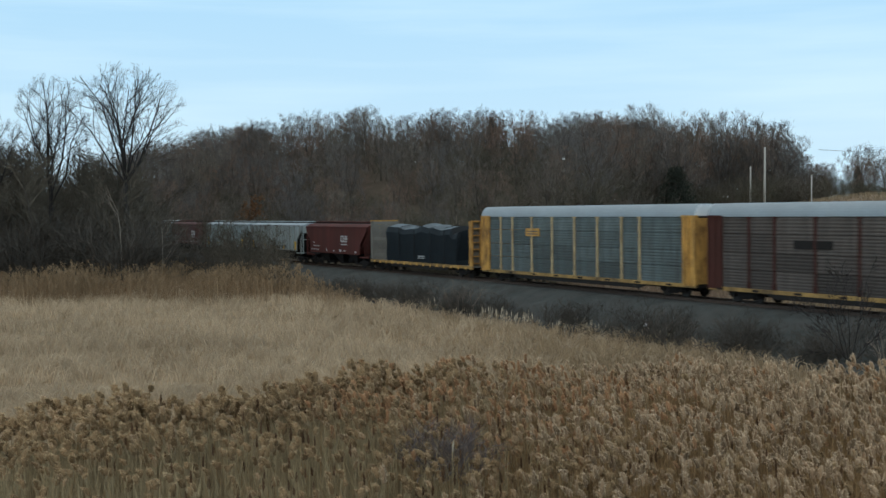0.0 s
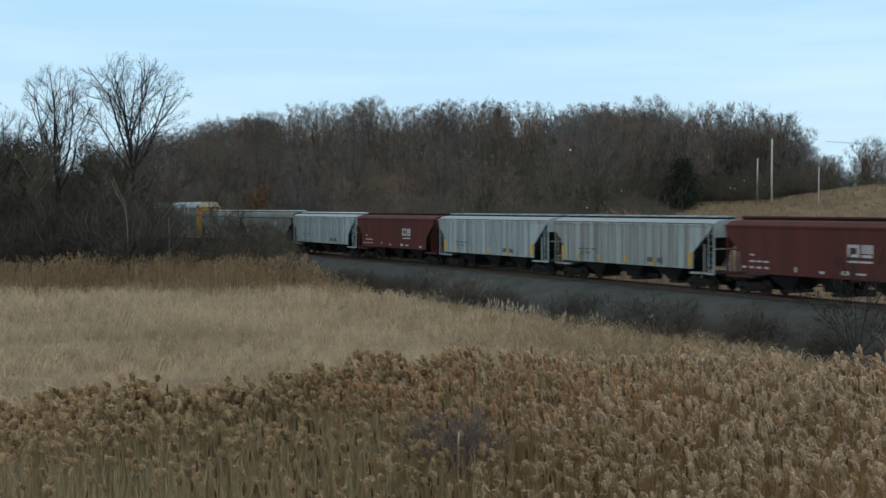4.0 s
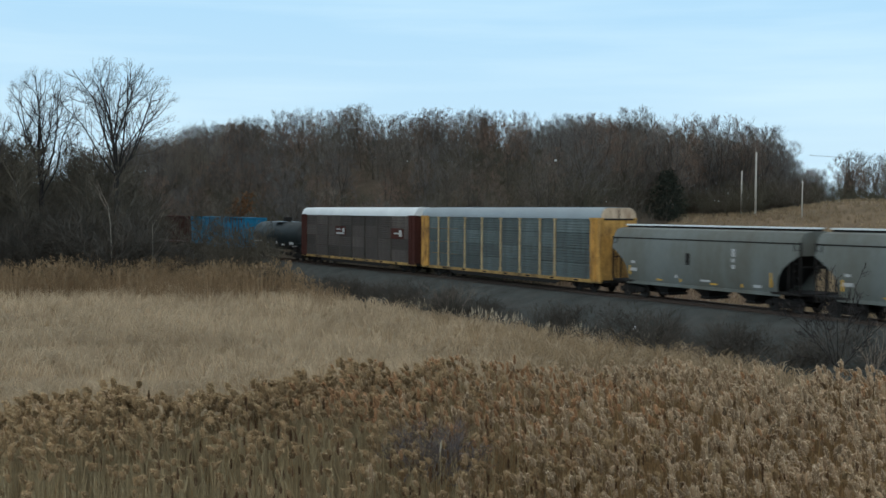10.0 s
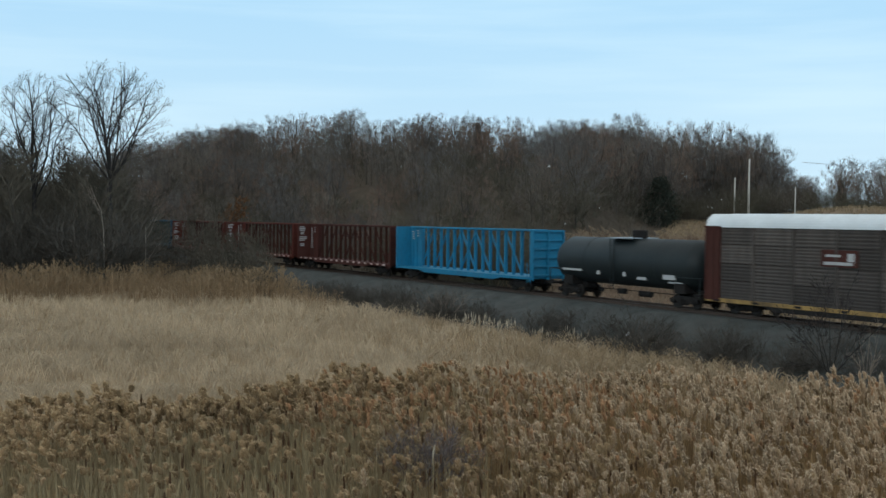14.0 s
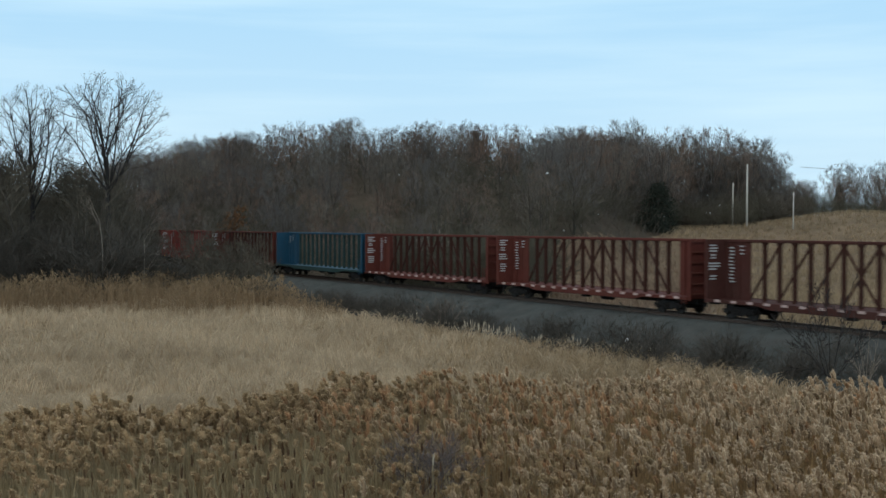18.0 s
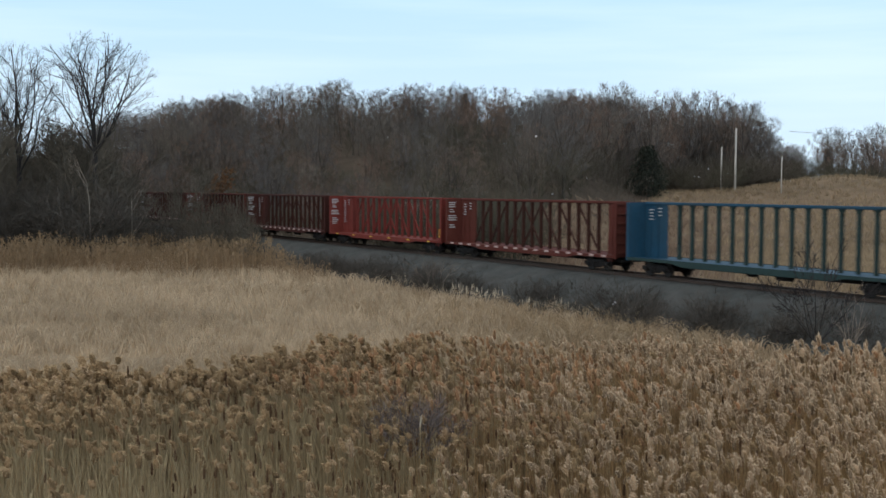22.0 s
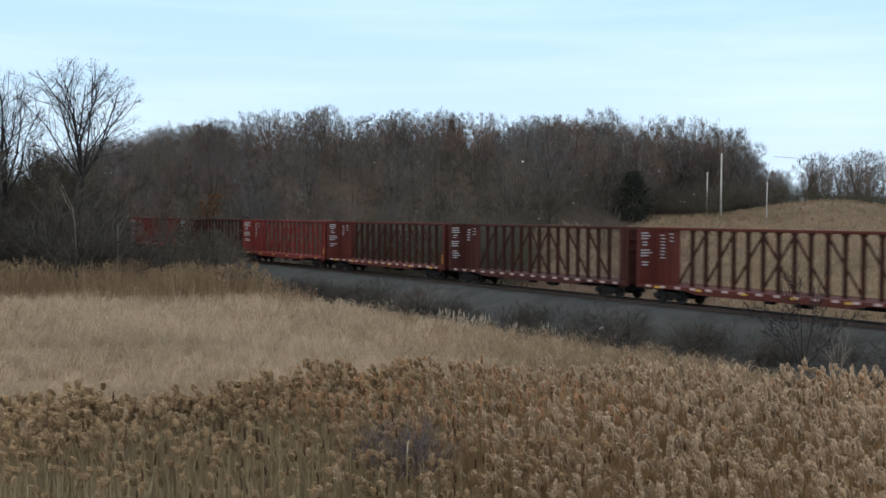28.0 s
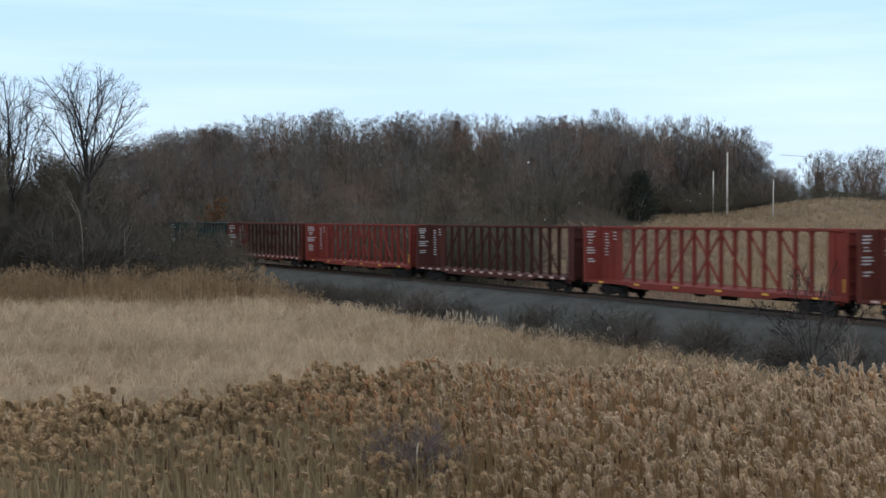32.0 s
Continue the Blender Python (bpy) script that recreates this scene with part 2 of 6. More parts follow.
def fast_mesh(name, verts, tris, mat, quads=False, second=None, kinds=None):
    """A mesh from number arrays; kinds names the faces that take the second material."""
    me = bpy.data.meshes.new(name)
    k = 4 if quads else 3
    me.vertices.add(len(verts))
    me.vertices.foreach_set("co", np.ascontiguousarray(verts, np.float32).ravel())
    me.loops.add(len(tris) * k)
    me.loops.foreach_set("vertex_index", np.ascontiguousarray(tris, np.int32).ravel())
    me.polygons.add(len(tris))
    me.polygons.foreach_set("loop_start", np.arange(0, len(tris) * k, k, dtype=np.int32))
    me.materials.append(mat)
    if second:
        me.materials.append(second)
        me.polygons.foreach_set("material_index", np.ascontiguousarray(kinds, np.int32))
    me.update(calc_edges=True)
    return me


# ---- ground ----
def axis(fine0, fine1, step, far):
    a = list(np.arange(fine0, fine1 + step / 2, step))
    lo, hi, d = a[0], a[-1], step
    while hi < far:
        d *= 1.35
        hi += d
        lo -= d
        a = [lo] + a + [hi]
    return np.array(a)


def make_ground():
    xs, ys = axis(-170, 150, 2.5, 3500), axis(-20, 400, 2.5, 3500)
    gx, gy = np.meshgrid(xs, ys, indexing="ij")
    gz = ground_height(gx, gy)
    v = np.stack([gx, gy, gz], -1).reshape(-1, 3)
    n, m = len(xs), len(ys)
    i = (np.arange(n - 1)[:, None] * m + np.arange(m - 1)[None]).ravel()
    q = np.stack([i, i + m, i + m + 1, i + 1], 1)
    me = fast_mesh("ground", v, q, MARSH, True)
    me.polygons.foreach_set("use_smooth", [True] * len(me.polygons))
    mid = v[q].mean(1)
    s, u = track_su(mid[:, 0], mid[:, 1])
    bear = mid[:, 0] / np.maximum(mid[:, 1], 20)
    kind = np.where(u > 5, np.where(bear < 0.06 + 0.15 * smooth(110, 205, mid[:, 1]) + 0.6 * smooth(226, 240, mid[:, 1]), 1, 2), 0)
    kind = np.where((u > -45) & (u <= 5) & (mid[:, 1] > 116) & (bear < -0.1), 1, kind)
    me.materials.append(LEAF_LITTER), me.materials.append(FIELD)
    me.polygons.foreach_set("material_index", kind.astype(np.int32))
    tagged(new("ground", me), "dry marsh, field and leaf-covered hillside", "ground", kind="structure")
    return me


make_ground()


def make_track():
    turn = pose(TX, TY, 0, 0, 0, TRACK_TURN)
    # stone bank: crown, shoulders and slopes, uneven along its length
    ring = [(-7.2, -0.1), (-6.2, 0.30), (-5.4, 0.72), (-4.6, 1.15), (-3.4, 1.60), (-2.3, 1.95), (-1.3, 2.02), (0.0, 2.02), (1.3, 2.02), (2.3, 1.95), (3.4, 1.60), (4.6, 1.15), (5.4, 0.72), (6.2, 0.30), (7.2, -0.1)]
    xs = np.arange(-420, 121, 1.0)
    yz = np.array(ring)
    v = np.zeros((len(xs), len(ring), 3))
    v[..., 0] = xs[:, None]
    v[..., 1:] = yz[None]
    loose = (np.abs(yz[:, 0]) > 1.5)[None]
    v[..., 1] += loose * np.random.normal(0, 0.10, v.shape[:2]) + loose * 0.25 * np.sin(xs * 0.37)[:, None] * np.sign(yz[:, 0])[None]
    v[..., 2] += loose * np.random.normal(0, 0.04, v.shape[:2])
    n, m = v.shape[:2]
    i = (np.arange(n - 1)[:, None] * m + np.arange(m - 1)[None]).ravel()
    me = fast_mesh("railway_bank", v.reshape(-1, 3), np.stack([i, i + m, i + m + 1, i + 1], 1), BALLAST, True)
    me.polygons.foreach_set("use_smooth", [True] * len(me.polygons))
    ob = new("railway_bank", me)
    ob.matrix_world = turn
    tagged(ob, "grey crushed-stone railway bank with sloping sides", "railway bank", kind="structure")
    ties = Build()
    for k in range(int(330 / 0.56)):
        x = -260 + k * 0.56 + random.uniform(-0.03, 0.03)
        ties.box(x, x + 0.23, -1.3 + random.uniform(-0.04, 0.04), 1.3, RAIL_Z - 0.34, RAIL_Z - 0.175)
    ob = part("railway_ties", ties, TIE_WOOD)
    ob.matrix_world = turn
    tagged(ob, "dark creosoted wooden ties", "ties", kind="stuff")
    for side in (-0.7175, 0.7175):
        r = Build()
        z = RAIL_Z
        ring = [(side - 0.075, z - 0.18), (side + 0.075, z - 0.18), (side + 0.075, z - 0.165), (side + 0.012, z - 0.15), (side + 0.012, z - 0.045),
                (side + 0.037, z - 0.035), (side + 0.037, z), (side - 0.037, z), (side - 0.037, z - 0.035), (side - 0.012, z - 0.045), (side - 0.012, z - 0.15), (side - 0.075, z - 0.165)]
        r.prism(ring, -420, 120)
        ob = part("rail", r, RAIL_STEEL)
        ob.matrix_world = turn
        tagged(ob, "rust-brown steel rail on wooden ties", "rail", "rails", "structure")


make_track()


# ---- the train ----
RED = material("oxide_red_paint", (0.108, 0.030, 0.023), 0.75, vary=0.22, scale=0.7, fine=9, bump=0.08, stain=(0.101, 0.039, 0.027), stain_amount=0.55, stretch=(1, 1, 0.35), spec=0.12)
DARK_RED = material("weathered_red_paint", (0.072, 0.026, 0.021), 0.8, vary=0.25, scale=0.8, fine=10, bump=0.08, stain=(0.058, 0.031, 0.025), stain_amount=0.6, stretch=(1, 1, 0.35), spec=0.12)
BAR_RED = material("dark_bar_red_paint", (0.058, 0.024, 0.018), 0.85, vary=0.25, scale=0.8, fine=10, bump=0.08, stain=(0.04, 0.024, 0.019), stain_amount=0.6, stretch=(1, 1, 0.35), spec=0.1)
BRIGHT_RED = material("faded_red_paint", (0.185, 0.038, 0.030), 0.75, vary=0.2, scale=0.7, fine=9, bump=0.08, stain=(0.133, 0.047, 0.035), stain_amount=0.5, stretch=(1, 1, 0.35), spec=0.12)
BLUE = material("bright_blue_paint", (0.016, 0.185, 0.325), 0.6, vary=0.18, scale=0.7, fine=9, bump=0.06, stain=(0.039, 0.094, 0.148), stain_amount=0.45, stretch=(1, 1, 0.35))
DARK_BLUE = material("deep_blue_paint", (0.011, 0.062, 0.112), 0.65, vary=0.22, scale=0.7, fine=9, bump=0.06, stain=(0.035, 0.055, 0.066), stain_amount=0.5, stretch=(1, 1, 0.35))
DARK_GREEN = material("dark_green_paint", (0.022, 0.045, 0.042), 0.7, vary=0.2, scale=0.7, fine=9, bump=0.06)
YELLOW = material("chrome_yellow_paint", (0.60, 0.335, 0.085), 0.7, vary=0.2, scale=1.8, fine=12, bump=0.06, stain=(0.105, 0.048, 0.024), stain_amount=0.9, stretch=(1.3, 1.3, 0.6))
SILL_YELLOW = material("chipped_yellow_paint", (0.42, 0.262, 0.085), 0.8, vary=0.3, scale=0.9, fine=9, bump=0.06, stain=(0.06, 0.045, 0.035), stain_amount=0.85)
FADED_YELLOW = material("faded_yellow_paint", (0.52, 0.395, 0.215), 0.75, vary=0.22, scale=1.5, fine=9, bump=0.05, stain=(0.24, 0.145, 0.065), stain_amount=0.6)
CREAM = material("rust_flecked_cream_paint", (0.62, 0.48, 0.34), 0.7, vary=0.2, scale=1.6, fine=9, bump=0.04, stain=(0.20, 0.095, 0.05), stain_amount=0.8, stretch=(2, 2, 0.5))
GALVANISED = material("galvanised_panel", (0.118, 0.145, 0.146), 0.55, 0.25, vary=0.22, scale=0.9, fine=12, bump=0.05, stain=(0.052, 0.050, 0.044), stain_amount=0.75, per_object=0.24, stretch=(1.6, 1, 0.5))
GRIMY = material("grimy_steel_panel", (0.092, 0.078, 0.069), 0.75, 0.1, vary=0.3, scale=0.9, fine=12, bump=0.05, stain=(0.048, 0.040, 0.036), stain_amount=0.75, per_object=0.45, stretch=(1.8, 1, 0.4))
ROOF_GREY = material("weathered_zinc_roof", (0.30, 0.345, 0.375), 0.5, 0.15, vary=0.12, scale=0.5, fine=8, bump=0.03, stain=(0.281, 0.312, 0.328), stain_amount=0.5)
ROOF_WHITE = material("white_roof_paint", (0.74, 0.78, 0.80), 0.5, vary=0.08, scale=0.5, fine=8, bump=0.03, stain=(0.52, 0.55, 0.56), stain_amount=0.5)
PALE_GREY = material("pale_grey_paint", (0.350, 0.412, 0.425), 0.65, vary=0.18, scale=0.8, fine=9, bump=0.05, stain=(0.105, 0.112, 0.105), stain_amount=0.8, stretch=(3.0, 1, 0.12))
BUFF_GREY = material("rust_streaked_grey_paint", (0.310, 0.355, 0.352), 0.7, vary=0.2, scale=0.9, fine=9, bump=0.05, stain=(0.130, 0.092, 0.072), stain_amount=0.85, stretch=(2.6, 1, 0.12))
MID_GREY = material("dull_grey_paint", (0.160, 0.176, 0.168), 0.6, vary=0.14, scale=0.6, fine=9, bump=0.04, stain=(0.100, 0.092, 0.068), stain_amount=0.8, stretch=(1, 1, 0.3))
HOPPER_RED = material("hopper_red_paint", (0.095, 0.032, 0.027), 0.7, vary=0.16, scale=0.6, fine=9, bump=0.04, stain=(0.060, 0.027, 0.023), stain_amount=0.75, stretch=(2.0, 1, 0.15), spec=0.12)
TANK_BLACK = material("black_tank_paint", (0.012, 0.018, 0.020), 0.55, vary=0.2, scale=0.6, fine=9, bump=0.04, stain=(0.030, 0.034, 0.033), stain_amount=0.5)
UNDER = material("underframe_grime", (0.015, 0.013, 0.012), 0.9, vary=0.3, scale=2, fine=20, bump=0.2)
WHEEL = material("wheel_steel", (0.035, 0.030, 0.027), 0.6, 0.4, vary=0.3, scale=3, fine=30)
LETTER = material("white_lettering", (0.44, 0.44, 0.44), 0.7, vary=0.15, scale=2, fine=30, bump=0)
BLACK_LETTER = material("faded_dark_lettering", (0.085, 0.09, 0.095), 0.7, bump=0)
REFLECTOR = material("yellow_reflector", (0.58, 0.34, 0.05), 0.5, vary=0.1, bump=0)
DECK_PALE = material("bleached_deck_edge", (0.46, 0.34, 0.31), 0.85, vary=0.3, scale=1.5, fine=14, bump=0.1)
TARP = material("black_tarpaulin", (0.0045, 0.008, 0.011), 0.6, vary=0.3, scale=1.2, fine=6, bump=0.1, spec=0.25, bump_dist=0.03)
# same black sheet, its sky reflection painted in as a lighter colour
TARP_SKY_TOP = material("sky_sheen_tarpaulin_top", (0.045, 0.068, 0.084), 0.5, vary=0.3, scale=1.2, fine=6, bump=0.2, spec=0.5, bump_dist=0.06)
PLANK_GREY = material("weathered_bulkhead_boards", (0.175, 0.165, 0.145), 0.85, vary=0.2, scale=1.5, fine=14, bump=0.1, per_object=0.15)

keyed = []
SHARED = {}


def shared(name, mat, make, smooth_shade=False):
    key = (name, mat.name)
    if key not in SHARED:
        b = Build()
        make(b)
        SHARED[key] = b.mesh(name, mat, smooth_shade)
    return SHARED[key]


def put(name, me, parent, x=0.0, y=0.0, z=0.0, rz=0.0, label=""):
    ob = part(name, me, None, parent, label)
    ob.matrix_basis = pose(x, y, z, 0, 0, rz)
    return ob


def wheel_mesh(b):
    prof = [(0.46, -0.065), (0.485, -0.055), (0.47, -0.03), (0.455, 0.06), (0.39, 0.065), (0.36, 0.035), (0.14, 0.03), (0.12, 0.075), (0.0, 0.075)]
    n = 20
    for r, y in prof:
        b.v += [(r * math.cos(2 * math.pi * k / n), -y, r * math.sin(2 * math.pi * k / n)) for k in range(n)]
    for i in range(len(prof) - 1):
        b.f += [(i * n + k, i * n + (k + 1) % n, (i + 1) * n + (k + 1) % n, (i + 1) * n + k) for k in range(n)]


def sideframe_mesh(b):
    top = [(-1.25, 0.62), (-1.05, 0.66), (-0.55, 0.78), (0.55, 0.78), (1.05, 0.66), (1.25, 0.62), (1.25, 0.40), (1.02, 0.38), (0.62, 0.50), (0.40, 0.24), (-0.40, 0.24), (-0.62, 0.50), (-1.02, 0.38), (-1.25, 0.40)]
    b.plate(top, -0.07, 0.07)
    for x in (-0.88, 0.88):
        b.tube([(x, -0.16, 0.47), (x, 0.0, 0.47)], [0.14, 0.15], 10)
    for x in (-0.18, 0.0, 0.18):
        b.tube([(x, -0.09, 0.30), (x, -0.09, 0.62)], [0.075, 0.075], 8)


def truck(car, x):
    me = shared("bolster", UNDER, lambda b: (b.box(-0.2, 0.2, -1.0, 1.0, 0.45, 0.72, 0.05), [b.tube([(a, -0.95, 0.46), (a, 0.95, 0.46)], [0.08, 0.08], 8) for a in (-0.88, 0.88)],
                                             b.tube([(0, 0, 0.7), (0, 0, 0.92)], [0.3, 0.3], 12)))
    tk = put("truck", me, car, x, label="black steel two-axle truck")
    for y in (-1.02, 1.02):
        put("sideframe", shared("sideframe", UNDER, sideframe_mesh), tk, 0, y, 0, 0 if y < 0 else 180)
        for a in (-0.88, 0.88):
            put("wheel", shared("wheel", WHEEL, wheel_mesh, False), tk, a, y * 0.735, 0.46, 0 if y < 0 else 180)


def coupler(car, x, d):
    me = shared("coupler", UNDER, lambda b: (b.box(-0.1, 0.55, -0.09, 0.09, 0.78, 0.95, 0.03), b.box(0.45, 0.68, -0.17, 0.14, 0.72, 1.0, 0.05)))
    put("coupler", me, car, x, 0, 0, 0 if d > 0 else 180)


def lettering(car, rows, y, mat=None, label="white painted lettering"):
    """Unreadable painted marks: bars (x, z, width, height) just proud of the side."""
    for x, z, w, h in rows:
        part("lettering", Build().box(x, x + w, y - 0.006, y + 0.02, z, z + h), mat or LETTER, car, label)


def brakes(car, L):
    b = Build()
    b.tube([(1.0, -0.35, 0.62), (2.1, -0.35, 0.62)], [0.2, 0.2], 10)
    b.box(-1.2, -0.6, -0.55, -0.15, 0.5, 0.85, 0.05)
    b.tube([(-L / 2 + 2, 0.3, 0.7), (L / 2 - 2, 0.3, 0.7)], [0.03, 0.03], 5)
    part("brake_gear", b, UNDER, car, "dark brake cylinder and piping")


def new_car(name, s, label, category, group=""):
    ob = tagged(new(name), label, category, group)
    keyed.append((ob, s))
    return ob


def ladder(car, x, y, z0, z1, mat, w=0.42, across=False):
    b = Build()
    for k in (0, w):
        b.bar((x + (0 if across else k), y + (k if across else 0), z0), (x + (0 if across else k), y + (k if across else 0), z1), 0.045)
    z = z0 + 0.15
    while z < z1 - 0.05:
        b.bar((x, y, z), (x + (0 if across else w), y + (w if across else 0), z), 0.03)
        z += 0.38
    part("ladder", b, mat, car)


def centerbeam(s, paint, label, seed, pale=True, reflect=False, group="empty centerbeam cars", frame_paint=None, stencils=True):
    """An empty centre-beam flat car: deck, two bulkheads and a braced frame along the middle."""
    rng = random.Random(seed)
    L, W, D, T = 21.6, 1.42, 1.10, 4.62
    car = new_car("centerbeam_car", s, label, "rail car", group)
    # posts and braces of red cars take a darker red than the panels
    bars = frame_paint or (BAR_RED if paint in (RED, DARK_RED) else paint)
    h = L / 2
    b = Build().box(-h, h, -W, W, D - 0.10, D, 0.02)
    part("deck", b, paint, car)
    for y in (-W, W):
        sg = 1 if y > 0 else -1
        ring = [(y - sg * 0.02, D - 0.30), (y + sg * 0.0, D - 0.30), (y, D + 0.02), (y - sg * 0.02, D + 0.02)]
        b = Build()
        b.plate([(-h, D - 0.14), (-h + 4.2, D - 0.16), (-h + 5.2, D - 0.34), (h - 5.2, D - 0.34), (h - 4.2, D - 0.16), (h, D - 0.14), (h, D + 0.03), (-h, D + 0.03)], min(y, y + sg * 0.05), max(y, y + sg * 0.05))
        part("side_sill", b, frame_paint or paint, car)
    if pale:
        riser = shared("riser", DECK_PALE, lambda b: b.box(-0.22, 0.22, -W - 0.085, -W - 0.045, D - 0.10, D + 0.035))
        for i in range(16):
            put("riser", riser, car, -h + 1.0 + i * (L - 2) / 15, label="bleached pale deck riser")
    part("centre_sill", Build().box(-h + 0.4, h - 0.4, -0.3, 0.3, 0.62, D - 0.1), UNDER, car)
    brakes(car, L)
    # middle frame
    chord = Build().box(-h + 0.2, h - 0.2, -0.17, 0.17, T - 0.14, T + 0.03, 0.03)
    part("top_chord", chord, paint, car)
    x0, x1, n = -h + 2.15, h - 2.3, 15
    step = (x1 - x0) / n

    def post_mesh(b):
        b.box(-0.02, 0.02, -0.09, 0.09, D, T - 0.14)
        b.box(-0.075, 0.075, -0.115, -0.09, D, T - 0.14)
        b.box(-0.075, 0.075, 0.09, 0.115, D, T - 0.14)
        b.plate([(-0.28, T - 0.14), (0.28, T - 0.14), (0.1, T - 0.42), (-0.1, T - 0.42)], -0.02, 0.02)

    for i in range(1, n):
        put("post", shared("post", bars, post_mesh), car, x0 + i * step)
    for i in range(0, 0 if frame_paint else n - 1, 2):
        fwd = i < n / 2 - 1.6
        mid = abs(i - (n / 2 - 1)) < 1.2
        ends = [(i, i + 2)] if fwd else [(i + 2, i)]
        if mid:
            ends = [(i, i + 2), (i + 2, i)]
        for a, c in ends:
            b = Build().bar((x0 + a * step, 0, D + 0.12), (x0 + c * step, 0, T - 0.25), 0.10, 0.10, up=(0, 1, 0))
            part("brace", b, bars, car)
    for xa, xb in ((-h + 0.15, x0), (x1, h - 0.15)):
        b = Build().box(xa, xb, -0.06, 0.06, D, T - 0.14)
        k = xa + 0.5
        while k < xb - 0.2:
            b.box(k - 0.05, k + 0.05, -0.14, 0.14, D, T - 0.14)
            k += 0.72
        part("end_panel", b, paint, car)
    for e in (-1, 1):
        sheet = put("bulkhead", shared("bulkhead", paint, lambda b: b.box(-0.06, 0.0, -W, W, D - 0.1, T)), car, e * h, 0, 0, 0 if e > 0 else 180)
        up = shared("stiffener", paint, lambda b: b.box(0.0, 0.16, -0.06, 0.06, D - 0.2, T))
        for y in (-W + 0.06, 0.0, W - 0.06):
            put("stiffener", up, sheet, 0, y)
        rib = shared("rib_bar", paint, lambda b: b.box(0.0, 0.13, -W + 0.13, W - 0.13, -0.05, 0.06))
        for i in range(6):
            put("rib", rib, sheet, 0, 0, D + 0.18 + i * (T - D - 0.3) / 5)
    b = Build()
    for x in (-h + 0.02, h - 0.3):
        b.bar((x, -W - 0.05, T - 0.05), (x + 0.28, -W - 0.05, T - 0.05), 0.06)
    part("grab_iron", b, paint, car)
    ladder(car, h - 0.5, -W - 0.06, 0.7, 2.2, paint, 0.4)
    # painted marks on the rear bulkhead's inner face and the panel beside it
    for y0, w, z0, lines in () if not stencils else ((-1.25, 0.75, T - 0.28, 3), (-1.15, 0.45, T - 0.85, 2), (-1.3, 0.95, T - 1.35, 3), (-1.2, 0.7, T - 2.1, rng.choice((2, 4)))):
        for i in range(lines):
            ww = w * (0.6 + 0.4 * rng.random())
            z = z0 - i * 0.17
            part("lettering", Build().box(-h + 0.058, -h + 0.066, y0, y0 + ww, z - 0.09, z), LETTER, car, "white stencilled marks")
    rows = []
    for i in range(rng.choice((5, 8, 11)) if stencils else 4):
        rows.append((-h + 0.55 + 0.08 * rng.random(), T - 0.5 - i * 0.2, 0.30 + 0.12 * rng.random(), 0.075))
    for i in range(3):
        rows.append((-h + 1.45, T - 0.4 - i * 0.22, 0.32, 0.07))
    lettering(car, rows, -0.155)
    if reflect:
        for i in range(6):
            put("reflector", shared("sill_reflector", REFLECTOR, lambda b: b.box(0, 0.45, -W - 0.095, -W - 0.05, D - 0.14, D - 0.02)), car, -h + 1.6 + i * 3.6, label="yellow reflective strip")
        part("reflector", Build().box(h - 0.06, h - 0.01, -W - 0.06, -W + 0.1, D + 0.3, D + 1.0), REFLECTOR, car, "yellow reflective strip")
    for x in (-h + 2.3, h - 2.3):
        truck(car, x)
    coupler(car, h, 1), coupler(car, -h, -1)
    return car


def corrugated(b, x0, x1, y, z0, z1, pitch=0.19, deep=0.03):
    """A sheet with level corrugations; its outer face towards -y."""
    n = max(2, int((z1 - z0) / pitch))
    p = (z1 - z0) / n
    ring = []
    for i in range(n):
        z = z0 + i * p
        ring += [(y, z), (y, z + p * 0.38), (y + deep, z + p * 0.5), (y + deep, z + p * 0.88)]
    ring.append((y, z1))
    back = [(y + deep + 0.02, z1), (y + deep + 0.02, z0)]
    b.prism((ring + back)[::-1], x0, x1)


def roof_shell(b, x0, x1, w, z0, z1, n=8):
    ring = []
    for i in range(n + 1):
        a = math.pi / 2 * i / n
        ring.append((-w + 0.62 * (1 - math.cos(a)), z0 + (z1 - z0) * math.sin(a)))
    ring += [(-y, z) for y, z in ring[::-1]]
    b.prism(ring[::-1], x0, x1)


